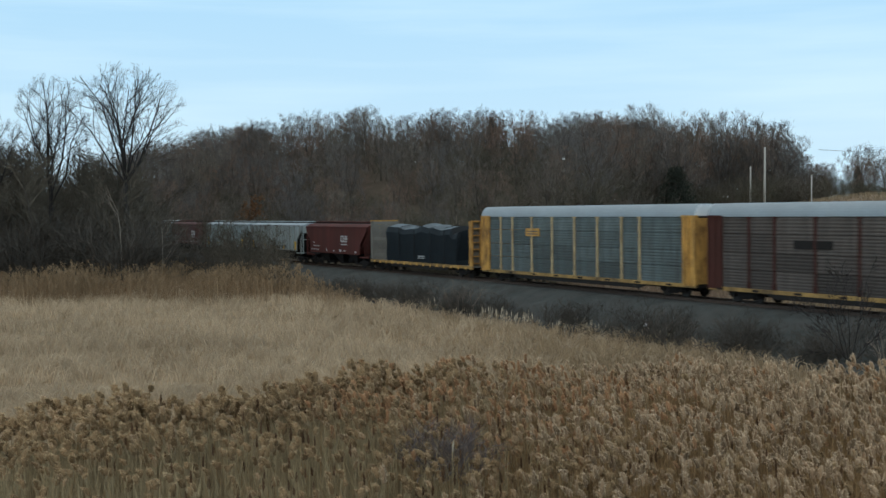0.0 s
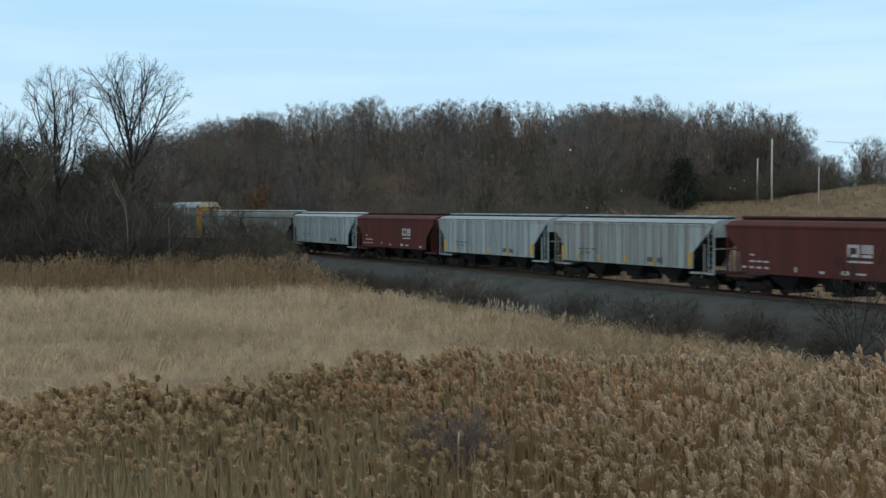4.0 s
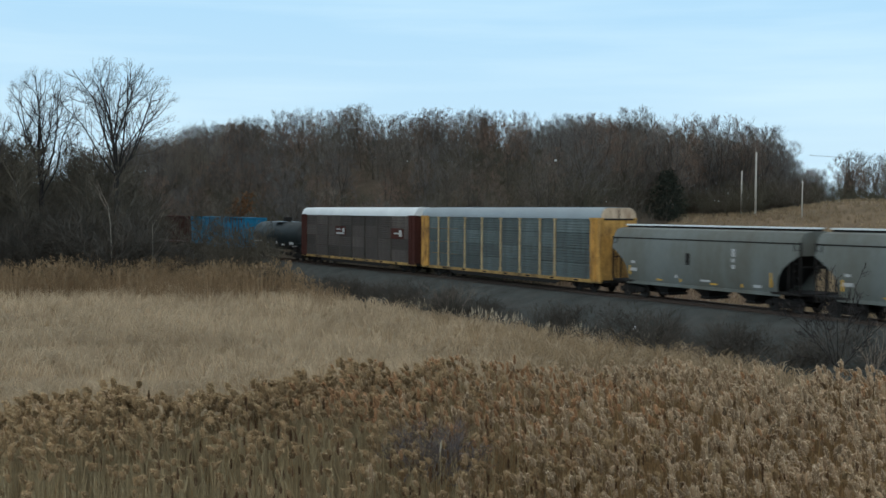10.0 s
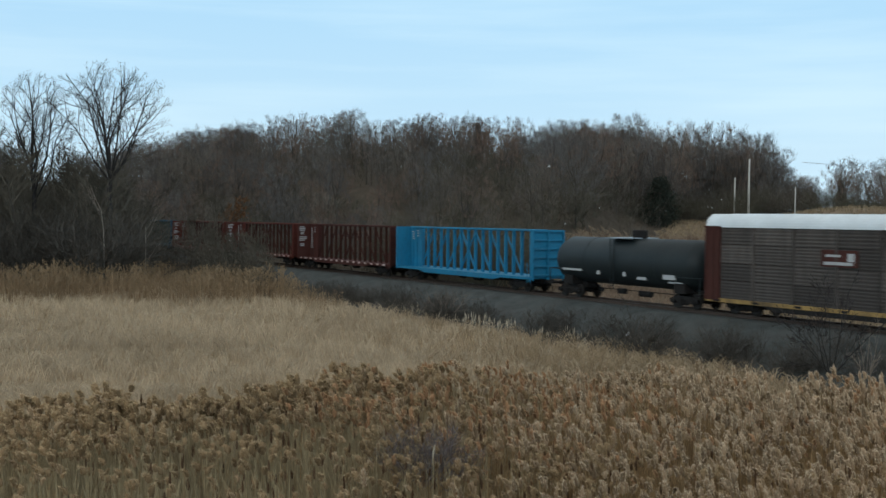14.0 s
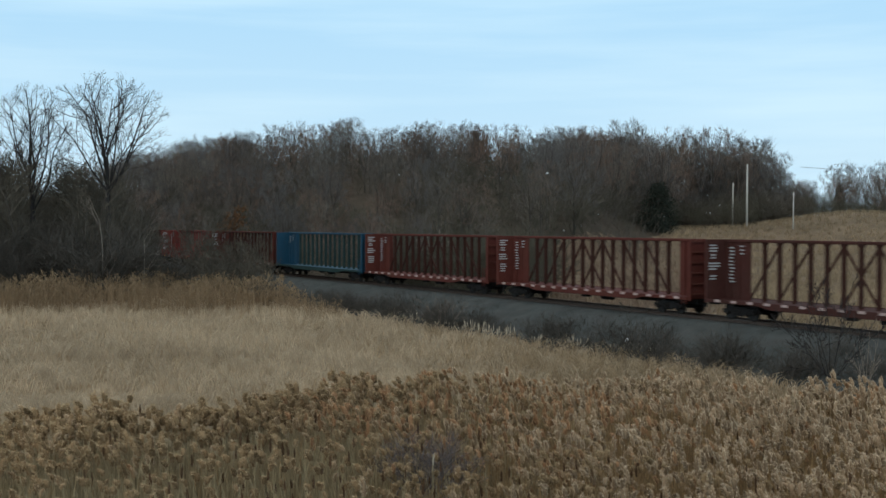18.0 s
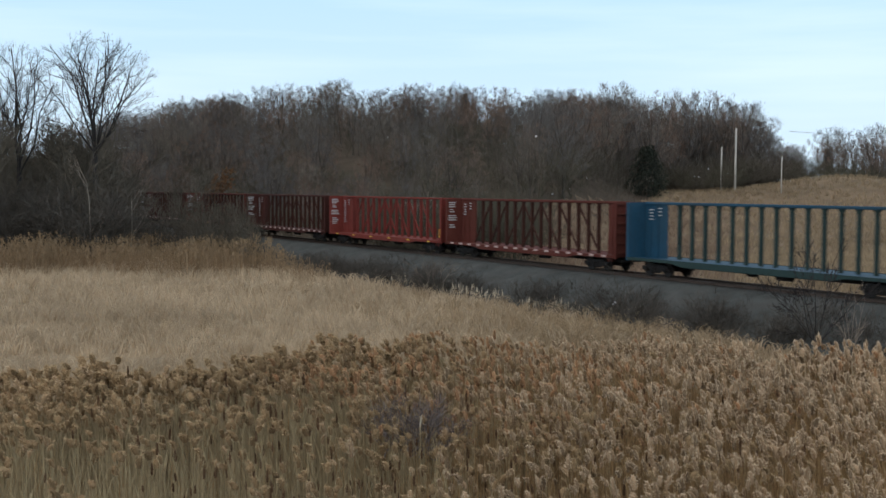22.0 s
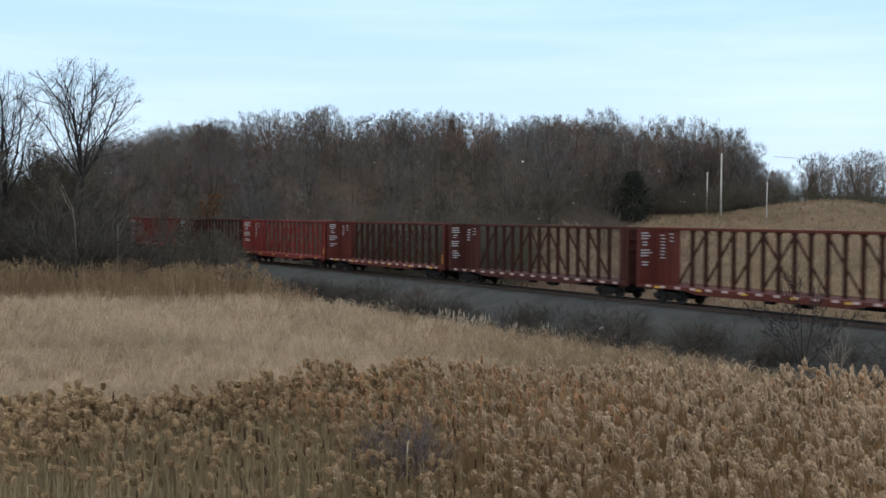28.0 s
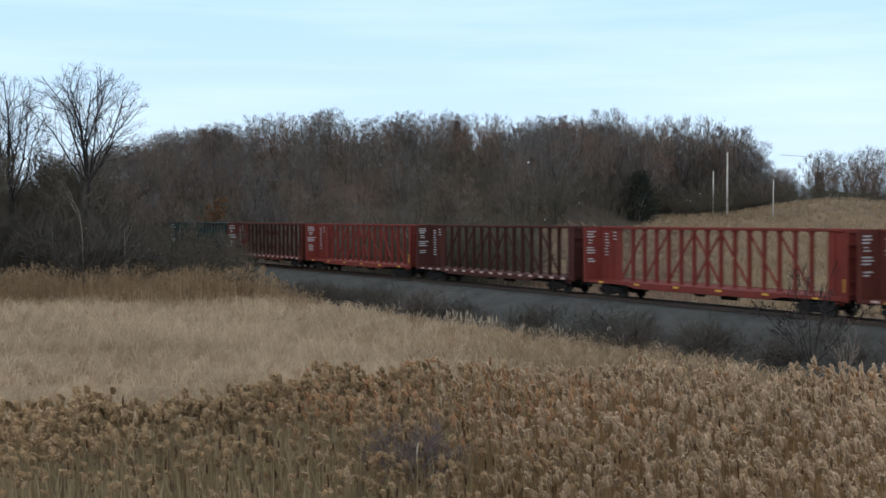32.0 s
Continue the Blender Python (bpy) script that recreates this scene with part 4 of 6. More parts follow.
def bulkhead_flat(s, L):
    car = new_car("bulkhead_flatcar", s, "yellow bulkhead flatcar, chipped paint", "rail car")
    h, W, D = L / 2, 1.42, 1.0
    part("deck", Build().box(-h, h, -W, W, D - 0.1, D), PLANK_GREY, car, "worn timber deck")
    for y in (-W - 0.02, W - 0.06):
        part("side_sill", Build().box(-h, h, y, y + 0.08, D - 0.20, D + 0.03), SILL_YELLOW, car, "chipped yellow side sill")
        b = Build().plate([(-h + 3.6, D - 0.2), (-h + 4.6, 0.52), (h - 4.6, 0.52), (h - 3.6, D - 0.2)], y + 0.02, y + 0.07)
        part("fishbelly", b, UNDER, car, "grimy deep girder")
    for i in range(15):
        put("stake_pocket", shared("stake_pocket", YELLOW, lambda b: b.box(-0.09, 0.09, -W - 0.09, -W - 0.02, D - 0.25, D - 0.05)), car, -h + 0.9 + i * (L - 1.8) / 14)
    part("centre_sill", Build().box(-h + 0.4, h - 0.4, -0.35, 0.35, 0.5, D - 0.1), UNDER, car)
    for e in (-1, 1):
        xo = e * h
        for y in (-W, W - 0.16):
            part("bulkhead_post", Build().box(min(xo, xo - e * 0.42), max(xo, xo - e * 0.42), y, y + 0.16, D - 0.25, 4.72), YELLOW if e > 0 else PLANK_GREY, car)
        b = Build()
        for y in (-0.55, 0.45):
            b.box(min(xo, xo - e * 0.2), max(xo, xo - e * 0.2), y, y + 0.1, D, 4.7)
        for i in range(7):
            z = D + 0.2 + i * 0.57
            b.box(min(xo, xo - e * 0.2), max(xo, xo - e * 0.2), -W + 0.1, W - 0.1, z, z + 0.1)
        b.box(min(xo, xo - e * 0.42), max(xo, xo - e * 0.42), -W, W, 4.62, 4.75)
        part("bulkhead_ribs", b, YELLOW, car)
        for i in range(12):
            z = D + 0.02 + i * 0.302
            part("bulkhead_board", Build().box(min(xo - e * 0.42, xo - e * 0.22), max(xo - e * 0.42, xo - e * 0.22), -W + 0.17, W - 0.17, z, z + 0.29), PLANK_GREY, car)
    brakes(car, L)
    for x in (-h + 2.0, h - 2.0):
        truck(car, x)
    coupler(car, h, 1), coupler(car, -h, -1)
    # load under tarpaulin, a thing of its own that rides along
    rng = random.Random(5)
    load = new_car("tarpaulin_load", s, "lumber load wrapped in a creased black tarpaulin", "cargo")
    xs = np.linspace(-h + 3.3, h - 2.6, 34)
    b, ring = Build(), []
    n = 22
    for i, x in enumerate(xs):
        end = min(i, len(xs) - 1 - i)
        top = 4.00 + 0.12 * math.sin(x * 0.95 + 0.6) + 0.06 * math.sin(x * 2.7) + 0.05 * rng.random() - (0.45 if i >= len(xs) - 3 else 0.12 if end == 0 else 0)
        for k in range(n):
            u = k / (n - 1)
            if u < 0.32:
                y, z = -1.36, D + (top - 0.12 - D) * u / 0.32
            elif u > 0.68:
                y, z = 1.36, D + (top - 0.12 - D) * (1 - u) / 0.32
            else:
                w = (u - 0.32) / 0.36
                y, z = -1.3 + 2.6 * w, top + 0.28 * math.sin(math.pi * w)
            y += (0.03 * math.sin(x * 2.1 + z * 1.2) + 0.012 * rng.random()) * (1 if y < 0 else -1)
            b.v.append((x + 0.02 * rng.random() + (0.10 * math.sin(z * 3) if end == 0 else 0), y, z))
    m = len(xs)
    top = Build()
    top.v = list(b.v)
    for i in range(m - 1):
        for k in range(n - 1):
            face = (i * n + k, i * n + k + 1, (i + 1) * n + k + 1, (i + 1) * n + k)
            (top if 6 < k < n - 8 and 0 < i < m - 4 else b).f.append(face)
    b.f += [tuple(range(n)), tuple((m - 1) * n + k for k in range(n))[::-1]]
    # upward faces get the paler colour that stands for reflected sky
    part("top_sheet", top, TARP_SKY_TOP, load, "creased top of the tarpaulin, sky sheen put into its colour")
    part("cover", b, TARP, load)
    b = Build()
    for x in (-3.6, -0.6, 2.4, 5.0):
        b.tube([(x, -1.44, D + 0.02), (x, -1.42, 3.9), (x, -1.2, 4.16), (x, 0, 4.33), (x, 1.2, 4.16), (x, 1.42, 3.9), (x, 1.44, D)], [0.025] * 7, 5)
    part("strap", b, UNDER, load)
    part("lettering", Build().box(0.2, 1.5, -1.475, -1.40, 1.55, 1.63).box(0.2, 1.4, -1.475, -1.40, 1.40, 1.46), LETTER, load, "pale printed marks")
    return car


def make_train():
    rack_posts = [-9.9, -8.2, -5.5, -2.8, 0.0, 2.7, 5.4, 7.3]
    autorack(242.6, 26.0, DARK_RED, GRIMY, ROOF_GREY, DARK_RED, "grimy brown closed autorack with dark red posts", [-9.6, -7.6, -4.6, -1.6, 1.5, 4.5, 7.4, 9.6], 1, "dark")
    autorack(215.7, 25.5, YELLOW, GALVANISED, ROOF_GREY, FADED_YELLOW, "yellow-framed autorack with grey corrugated side panels", rack_posts, 2, "plate", ROOF_WHITE)
    bulkhead_flat(191.5, 19.3)
    covered_hopper(173.5, 15.9, HOPPER_RED, "dark red smooth-sided covered hopper with white emblem", 0, 3, "logo", HOPPER_RED, HOPPER_RED)
    covered_hopper(156.0, 17.2, BUFF_GREY, "rust-streaked pale grey ribbed covered hopper", 17, 4, "rows", UNDER, PALE_GREY, True)
    covered_hopper(138.1, 17.1, PALE_GREY, "pale grey ribbed covered hopper with yellow strips", 17, 6, "rows", UNDER, PALE_GREY, True)
    covered_hopper(120.8, 16.7, HOPPER_RED, "dark red covered hopper with white emblem and marks", 0, 7, "logo", UNDER, HOPPER_RED)
    covered_hopper(103.4, 17.3, PALE_GREY, "clean pale grey ribbed covered hopper", 17, 8, "rows")
    round_hopper(85.7, 17.2, 9)
    round_hopper(67.9, 16.7, 10)
    autorack(45.6, 25.6, YELLOW, GALVANISED, ROOF_GREY, FADED_YELLOW, "yellow-framed autorack with rusty end doors", rack_posts, 11, "none", CREAM)
    autorack(18.5, 26.0, DARK_RED, GRIMY, ROOF_WHITE, GRIMY, "grimy brown autorack with white roof and dark red name boards", [-9.2, -6.2, -3.2, -0.4, 2.6, 5.4, 8.2], 12, "brown")
    tank_car(-2.9, 15.8)
    centerbeam(-23.9, BLUE, "bright blue empty centerbeam flatcar", 21, False, stencils=False)
    red = "oxide-red empty centerbeam flatcar with white stencils"
    dark = "dark weathered red empty centerbeam flatcar"
    bright = "faded bright red empty centerbeam flatcar with yellow reflectors"
    centerbeam(-47.0, DARK_RED, dark, 22)
    centerbeam(-70.2, RED, red, 23)
    centerbeam(-93.4, RED, red, 24)
    centerbeam(-116.1, DARK_BLUE, "deep blue empty centerbeam flatcar with dark posts", 25, False, frame_paint=DARK_GREEN, stencils=False)
    centerbeam(-139.1, RED, red, 26)
    centerbeam(-161.8, BRIGHT_RED, bright, 27, False, True)
    centerbeam(-184.8, DARK_RED, dark, 28)
    centerbeam(-207.3, RED, red, 29, True, True)
    centerbeam(-230.1, DARK_RED, dark, 30)
    centerbeam(-252.8, RED, red, 31, True, True)
    centerbeam(-275.3, BRIGHT_RED, bright, 32, False, True)
    centerbeam(-298.3, DARK_RED, dark, 33)
    centerbeam(-321.3, BRIGHT_RED, bright, 34, False, True)
    centerbeam(-344.2, RED, red, 35)
    centerbeam(-367.0, DARK_GREEN, "dark green empty centerbeam flatcar", 36, False)


make_train()


def motions():
    for ob, s in keyed:
        rows = []
        for t in range(0, 33, 2):
            x, y = on_track(s + SPEED * (t - 15) + SLOWING * (t - 15) ** 2)
            rows.append((t, pose(x, y, RAIL_Z, 0, 0, TRACK_TURN)))
        walk(ob, rows)


# ---- vegetation ----
BARK = material("grey_bark", (0.075, 0.064, 0.054), 0.95, vary=0.3, scale=0.6, fine=8, bump=0.4, per_object=0.2)
TWIG = material("bare_twigs", (0.170, 0.144, 0.123), 0.95, vary=0.38, scale=0.12, fine=0.6, bump=0, stain=(0.10, 0.092, 0.066), stain_amount=0.7, per_object=0.36, spec=0.1)
PALE_BARK = material("pale_bark", (0.30, 0.265, 0.22), 0.9, vary=0.3, scale=0.8, fine=8, bump=0.2)
# dark bark and twigs; the tall trees' silhouette against the sky is painted in
DARK_BARK = material("dark_silhouette_bark", (0.030, 0.027, 0.026), 0.9, vary=0.3, scale=0.6, fine=8, bump=0.4)
DARK_TWIG = material("dark_fine_twigs", (0.040, 0.035, 0.034), 0.95, vary=0.25, scale=0.2, fine=2, bump=0, spec=0.1)
TWIG_RED = material("reddish_twigs", (0.185, 0.136, 0.110), 0.95, vary=0.35, scale=0.12, fine=0.6, bump=0, stain=(0.19, 0.112, 0.072), stain_amount=0.7, per_object=0.32, spec=0.1)
TWIG_GREY = material("greyish_twigs", (0.150, 0.138, 0.130), 0.95, vary=0.38, scale=0.12, fine=0.6, bump=0, stain=(0.078, 0.074, 0.070), stain_amount=0.7, per_object=0.36, spec=0.1)
TWIG_RUST = material("rusty_dry_leaves", (0.165, 0.088, 0.045), 0.95, vary=0.25, scale=0.3, fine=3, bump=0, spec=0.1)
TWIG_PALE = material("pale_twigs", (0.27, 0.225, 0.185), 0.95, vary=0.25, scale=0.3, fine=3, bump=0, spec=0.1)
BRUSH_TWIG = material("brown_brush_twigs", (0.118, 0.102, 0.080), 0.95, vary=0.3, scale=0.15, fine=2, bump=0, stain=(0.060, 0.062, 0.048), stain_amount=0.6, per_object=0.3, spec=0.1)
UNDERBRUSH = material("mossy_underbrush", (0.098, 0.088, 0.066), 0.95, vary=0.4, scale=0.12, fine=0.8, bump=0, stain=(0.072, 0.074, 0.050), stain_amount=0.7, spec=0.1)
SHRUB = material("dark_shrub_twigs", (0.082, 0.074, 0.064), 0.95, vary=0.3, scale=0.5, fine=4, bump=0, per_object=0.3, spec=0.1)
GREY_SHRUB = material("grey_dried_weed", (0.155, 0.128, 0.118), 0.95, vary=0.3, scale=0.5, fine=4, bump=0, spec=0.1)
NEEDLES = material("conifer_needles", (0.036, 0.043, 0.033), 0.9, vary=0.3, scale=0.5, fine=4, bump=0, per_object=0.2, spec=0.1)
# plume colours are the head cores, darkened for their shaded inside
PLUME_DARK = material("brown_reed_plume", (0.235, 0.157, 0.085), 0.95, vary=0.2, scale=0.12, fine=3, bump=0, island=0.3, spec=0.1)
PLUME_WARM = material("russet_reed_plume", (0.29, 0.163, 0.086), 0.95, vary=0.2, scale=0.12, fine=3, bump=0, island=0.3, spec=0.1)
PLUME_TAN = material("dull_tan_reed_plume", (0.285, 0.193, 0.110), 0.95, vary=0.2, scale=0.12, fine=3, bump=0, island=0.3, spec=0.1)
PLUME_SPIKE = material("dark_slim_reed_head", (0.120, 0.070, 0.040), 0.95, vary=0.2, scale=0.12, fine=3, bump=0, island=0.3, spec=0.1)
PLUME_PALE = material("pale_reed_plume", (0.29, 0.20, 0.122), 0.95, vary=0.25, scale=0.12, fine=3, bump=0, island=0.35, spec=0.1)
# silky hairs, paler still to paint the backlit rim around each head
RIM_HAIR_BROWN = material("brown_rim_lit_hairs", (0.46, 0.335, 0.195), 0.95, vary=0.2, scale=0.12, fine=3, bump=0, island=0.25, spec=0.1)
RIM_HAIR_RUSSET = material("russet_rim_lit_hairs", (0.56, 0.350, 0.196), 0.95, vary=0.2, scale=0.12, fine=3, bump=0, island=0.25, spec=0.1)
RIM_HAIR_TAN = material("tan_rim_lit_hairs", (0.54, 0.40, 0.26), 0.95, vary=0.2, scale=0.12, fine=3, bump=0, island=0.25, spec=0.1)
RIM_HAIR_PALE = material("pale_silky_rim_lit_hairs", (0.64, 0.50, 0.35), 0.95, vary=0.2, scale=0.12, fine=3, bump=0, island=0.25, spec=0.1)
REED_STEM = material("dry_reed_stem", (0.385, 0.305, 0.182), 0.85, vary=0.25, scale=0.2, fine=2, bump=0, island=0.35, spec=0.15)
REED_STEM_BROWN = material("brown_reed_stem", (0.32, 0.212, 0.107), 0.85, vary=0.25, scale=0.2, fine=2, bump=0, island=0.35, spec=0.15)
GRASS = material("bleached_marsh_grass", (0.48, 0.377, 0.26), 0.95, vary=0.3, scale=0.07, fine=0.8, bump=0, island=0.22, spec=0.1)
TAWNY_GRASS = material("tawny_marsh_grass", (0.35, 0.262, 0.165), 0.95, vary=0.3, scale=0.07, fine=0.8, bump=0, island=0.28, spec=0.1)
FIELD_GRASS = material("tawny_field_grass", (0.31, 0.235, 0.150), 0.95, vary=0.42, scale=0.06, fine=0.8, bump=0, island=0.25, spec=0.1)

SPIKE = material("pale_cattail_spike", (0.43, 0.37, 0.28), 0.95, vary=0.3, scale=0.5, fine=3, bump=0, island=0.4, spec=0.1)
FIELD_WEED = material("brown_dead_weeds", (0.235, 0.170, 0.122), 0.95, vary=0.3, scale=0.06, fine=0.8, bump=0, island=0.3, spec=0.1)


def scatter(pool, places, turns, sizes, leans=None):
    """Joins copies of small vertex sets: pool of (verts, tris), one of them per place. A third array in the pool marks faces and is joined as well."""
    vs, ts, ms, base = [], [], [], 0
    pick = np.random.randint(0, len(pool), len(places))
    for k, (v, t, *marks) in enumerate(pool):
        idx = np.nonzero(pick == k)[0]
        if not len(idx):
            continue
        c, s = np.cos(turns[idx])[:, None], np.sin(turns[idx])[:, None]
        x, y, z = v[None, :, 0], v[None, :, 1], v[None, :, 2]
        sc = sizes[idx][:, None]
        out = np.stack([(x * c - y * s) * sc, (x * s + y * c) * sc, z * sc + 0 * c], -1)
        if leans is not None:
            hgt = (z * sc)
            out[..., 0] += leans[idx, 0][:, None] * hgt
            out[..., 1] += leans[idx, 1][:, None] * hgt
        out += places[idx][:, None, :]
        n = v.shape[0]
        tri = t[None] + (np.arange(len(idx)) * n)[:, None, None] + base
        vs.append(out.reshape(-1, 3)), ts.append(tri.reshape(-1, 3))
        if marks:
            ms.append(np.tile(marks[0], len(idx)))
        base += n * len(idx)
    return (np.concatenate(vs), np.concatenate(ts), np.concatenate(ms)) if ms else (np.concatenate(vs), np.concatenate(ts))


class Strips:
    """Thin tapered blades collected into one vertex set."""

    def __init__(self):
        self.v, self.t = [], []

    def blade(self, pts, w, side=None, tip=0.15):
        n0 = len(self.v)
        pts = [Vector(p) for p in pts]
        for i, p in enumerate(pts):
            d = (pts[min(i + 1, len(pts) - 1)] - pts[max(i - 1, 0)]).normalized()
            sd = d.cross(side or Vector((0.3, 0.9, 0.2)))
            if sd.length < 1e-3:
                sd = Vector((1, 0, 0))
            sd.normalize()
            ww = w * (1 - (1 - tip) * i / (len(pts) - 1)) / 2
            if i == len(pts) - 1:
                self.v.append(p)
            else:
                self.v += [p - sd * ww, p + sd * ww]
        m = len(pts)
        for i in range(m - 2):
            a = n0 + 2 * i
            self.t += [(a, a + 1, a + 3), (a, a + 3, a + 2)]
        a = n0 + 2 * (m - 2)
        self.t.append((a, a + 1, a + 2))

    def arrays(self):
        return np.array([tuple(p) for p in self.v], float), np.array(self.t, int)


def rand_dir(rng, up=0.0):
    while True:
        d = Vector((rng.uniform(-1, 1), rng.uniform(-1, 1), rng.uniform(-1, 1) + up))
        if 0.1 < d.length < 2:
            return d.normalized()


# -- reeds --
REED_TOP = 4.1


def plume(rng, nod, length=0.30, fat=0.05, strands=72):
    """A fuzzy seed head of many fine strands at the origin. nod 0: an upright pointed plume; nod 1: a round drooping
    mop, its tip towards +x. The marked strands take the lighter rim colour.
    """
    st = Strips()
    n, rings = 6, 6

    def axis_at(u):
        return Vector((nod * u ** 1.5 * length * 0.55, 0, length * (u - nod * 0.62 * u ** 2)))

    def girth(u):
        return fat * ((0.35 + 0.75 * math.sin(math.pi * min(1.0, 0.15 + 0.75 * u))) * nod + (1 - nod) * (0.45 + 0.75 * math.sin(math.pi * (0.12 + 0.5 * u)) - 0.95 * u ** 2.2))

    for i in range(rings):
        u = i / (rings - 1) * 0.95
        c, r = axis_at(u), max(0.004, girth(u)) * (0.46 + 0.20 * nod)
        for k in range(n):
            w = 2 * math.pi * k / n + 0.5 * i
            st.v.append(c + Vector((math.cos(w), math.sin(w), rng.uniform(-0.3, 0.3))) * r * rng.uniform(0.75, 1.2))
    for i in range(rings - 1):
        for k in range(n):
            p0, p1 = i * n + k, i * n + (k + 1) % n
            st.t += [(p0, p1, p1 + n), (p0, p1 + n, p0 + n)]
    st.t += [((rings - 1) * n, (rings - 1) * n + k, (rings - 1) * n + k + 1) for k in range(1, n - 1)]
    solid = len(st.t)
    for i in range(strands):
        u = (i + rng.random()) / strands
        c, r = axis_at(u), girth(u)
        w = rng.uniform(0, 2 * math.pi)
        o = Vector((math.cos(w), math.sin(w), 0))
        rise = rng.uniform(0.3, 1.2) * (1 - nod) + rng.uniform(-0.8, 0.5) * nod
        st.blade([c + o * r * 0.25, c + o * r * rng.uniform(0.7, 1.2) + Vector((0.3 * nod * r, 0, rise * fat * 0.8))], 0.015, rand_dir(rng), 0.4)
    v, t = st.arrays()
    return v, t, (np.arange(len(t)) >= solid).astype(int)


def reed_body(rng):
    """Stem and leaves under a head at the origin, hanging down to the marsh."""
    st = Strips()
    st.blade([(0, 0, -REED_TOP), (0.02, 0, -2.0), (0, 0, -0.6), (0, 0, 0.02)], 0.022, Vector((1, 0, 0)), 0.6)
    st.blade([(0, 0, -REED_TOP), (0.0, 0.02, -2.0), (0, 0, 0.02)], 0.020, Vector((0, 1, 0)), 0.6)
    z = -0.45
    while z > -3.3:
        a = rng.uniform(0, 2 * math.pi)
        o = Vector((math.cos(a), math.sin(a), 0))
        ln = rng.uniform(0.25, 0.5)
        p = Vector((0, 0, z))
        st.blade([p, p + o * ln * 0.16 + Vector((0, 0, ln * 0.6)), p + o * ln * 0.32 + Vector((0, 0, rng.uniform(0.5, 1.2) * ln))], 0.012, o.cross(Vector((0, 0, 1))), 0.5)
        z -= rng.uniform(0.22, 0.42)
    return st.arrays()


def reed_edge(bearing):
    """How far out the near reed bed reaches, by bearing."""
    return 23.6 + 4.4 * smooth(-0.17, -0.06, bearing) + 0.9 * smooth(0.05, 0.12, bearing) * (1 - smooth(0.25, 0.33, bearing)) + 0.6 * np.sin(bearing * 37) + 0.4 * np.sin(bearing * 91 + 1)


def make_reeds():
    rng = random.Random(3)
    n = 14500
    y = np.sqrt(np.random.uniform(10.0 ** 2, 29.6 ** 2, n))
    b = np.random.uniform(-0.48, 0.48, n)
    keep = (y < reed_edge(b) + np.random.normal(0, 0.25, n))
    # a thin patch where a dead weed stands
    keep &= ~((np.hypot((b * y - 0.0), (y - 19.3)) < 0.9) & (np.random.rand(n) < 0.25))
    y, b = y[keep], b[keep]
    # the rim stands thicker
    rim = np.random.uniform(-0.46, 0.46, 1500)
    b, y = np.append(b, rim), np.append(y, reed_edge(rim) - np.abs(np.random.normal(0, 0.9, 1500)))
    x = b * y
    n = len(x)
    left = smooth(0.05, -0.1, b)
    lift = np.clip(np.random.normal(0, 0.17, n) * (1 - 0.4 * left), -0.5, 0.24) - 0.28 * smooth(0.2, 0.34, b) + 0.16 * np.sin(x * 0.55 + y * 0.3) * np.sin(y * 0.5) - 0.3 * (np.random.rand(n) < 0.25)
    places = np.stack([x, y, REED_TOP - 0.32 + lift], 1)
    # fewer stems carry heads close by, where leaves and bare stems show; they stand in loose drifts
    clump = np.sin(x * 1.9 + 0.7 * y) * np.sin(y * 1.6 - 0.5 * x + 1.0)
    headed = np.random.rand(n) < np.clip(0.52 + 0.16 * smooth(0.0, 0.2, b) * smooth(26, 18, y) - 0.10 * smooth(0.05, -0.12, b) * smooth(23.5, 21, y) - 0.30 * smooth(21, 15, y) * smooth(0.14, -0.12, b) + 0.20 * left * smooth(20, 24, y) + 0.16 * clump, 0, 1)
    # the wind has set most heads to one side
    turns = np.random.normal(2.9, 1.1, n)
    sizes = np.random.uniform(0.72, 1.12, n) * (1 + 0.10 * left + 0.14 * left * smooth(21, 24, y)) * (0.74 + 0.26 * smooth(14, 25, y))
    leans = np.random.normal(0, 0.035, (n, 2)) + np.array([-0.02, 0.0])
    drift = b + 0.05 * np.sin(y * 0.9 + x * 0.3) + np.random.normal(0, 0.05, n)
    pick = np.random.rand(n)
    pale = pick < 0.82 * smooth(-0.03, 0.32, drift)
    beige = ~pale & (np.random.rand(n) < 0.16 + 0.25 * smooth(-0.05, 0.1, drift))
    warm = ~pale & ~beige & (np.random.rand(n) < 0.85 * smooth(-0.12, 0.03, drift) * smooth(17, 21, y))
    spike = (np.random.rand(n) < 0.10 * smooth(-0.34, -0.16, b) * smooth(24, 19, y)) & ~pale
    plain = ~pale & ~beige & ~warm
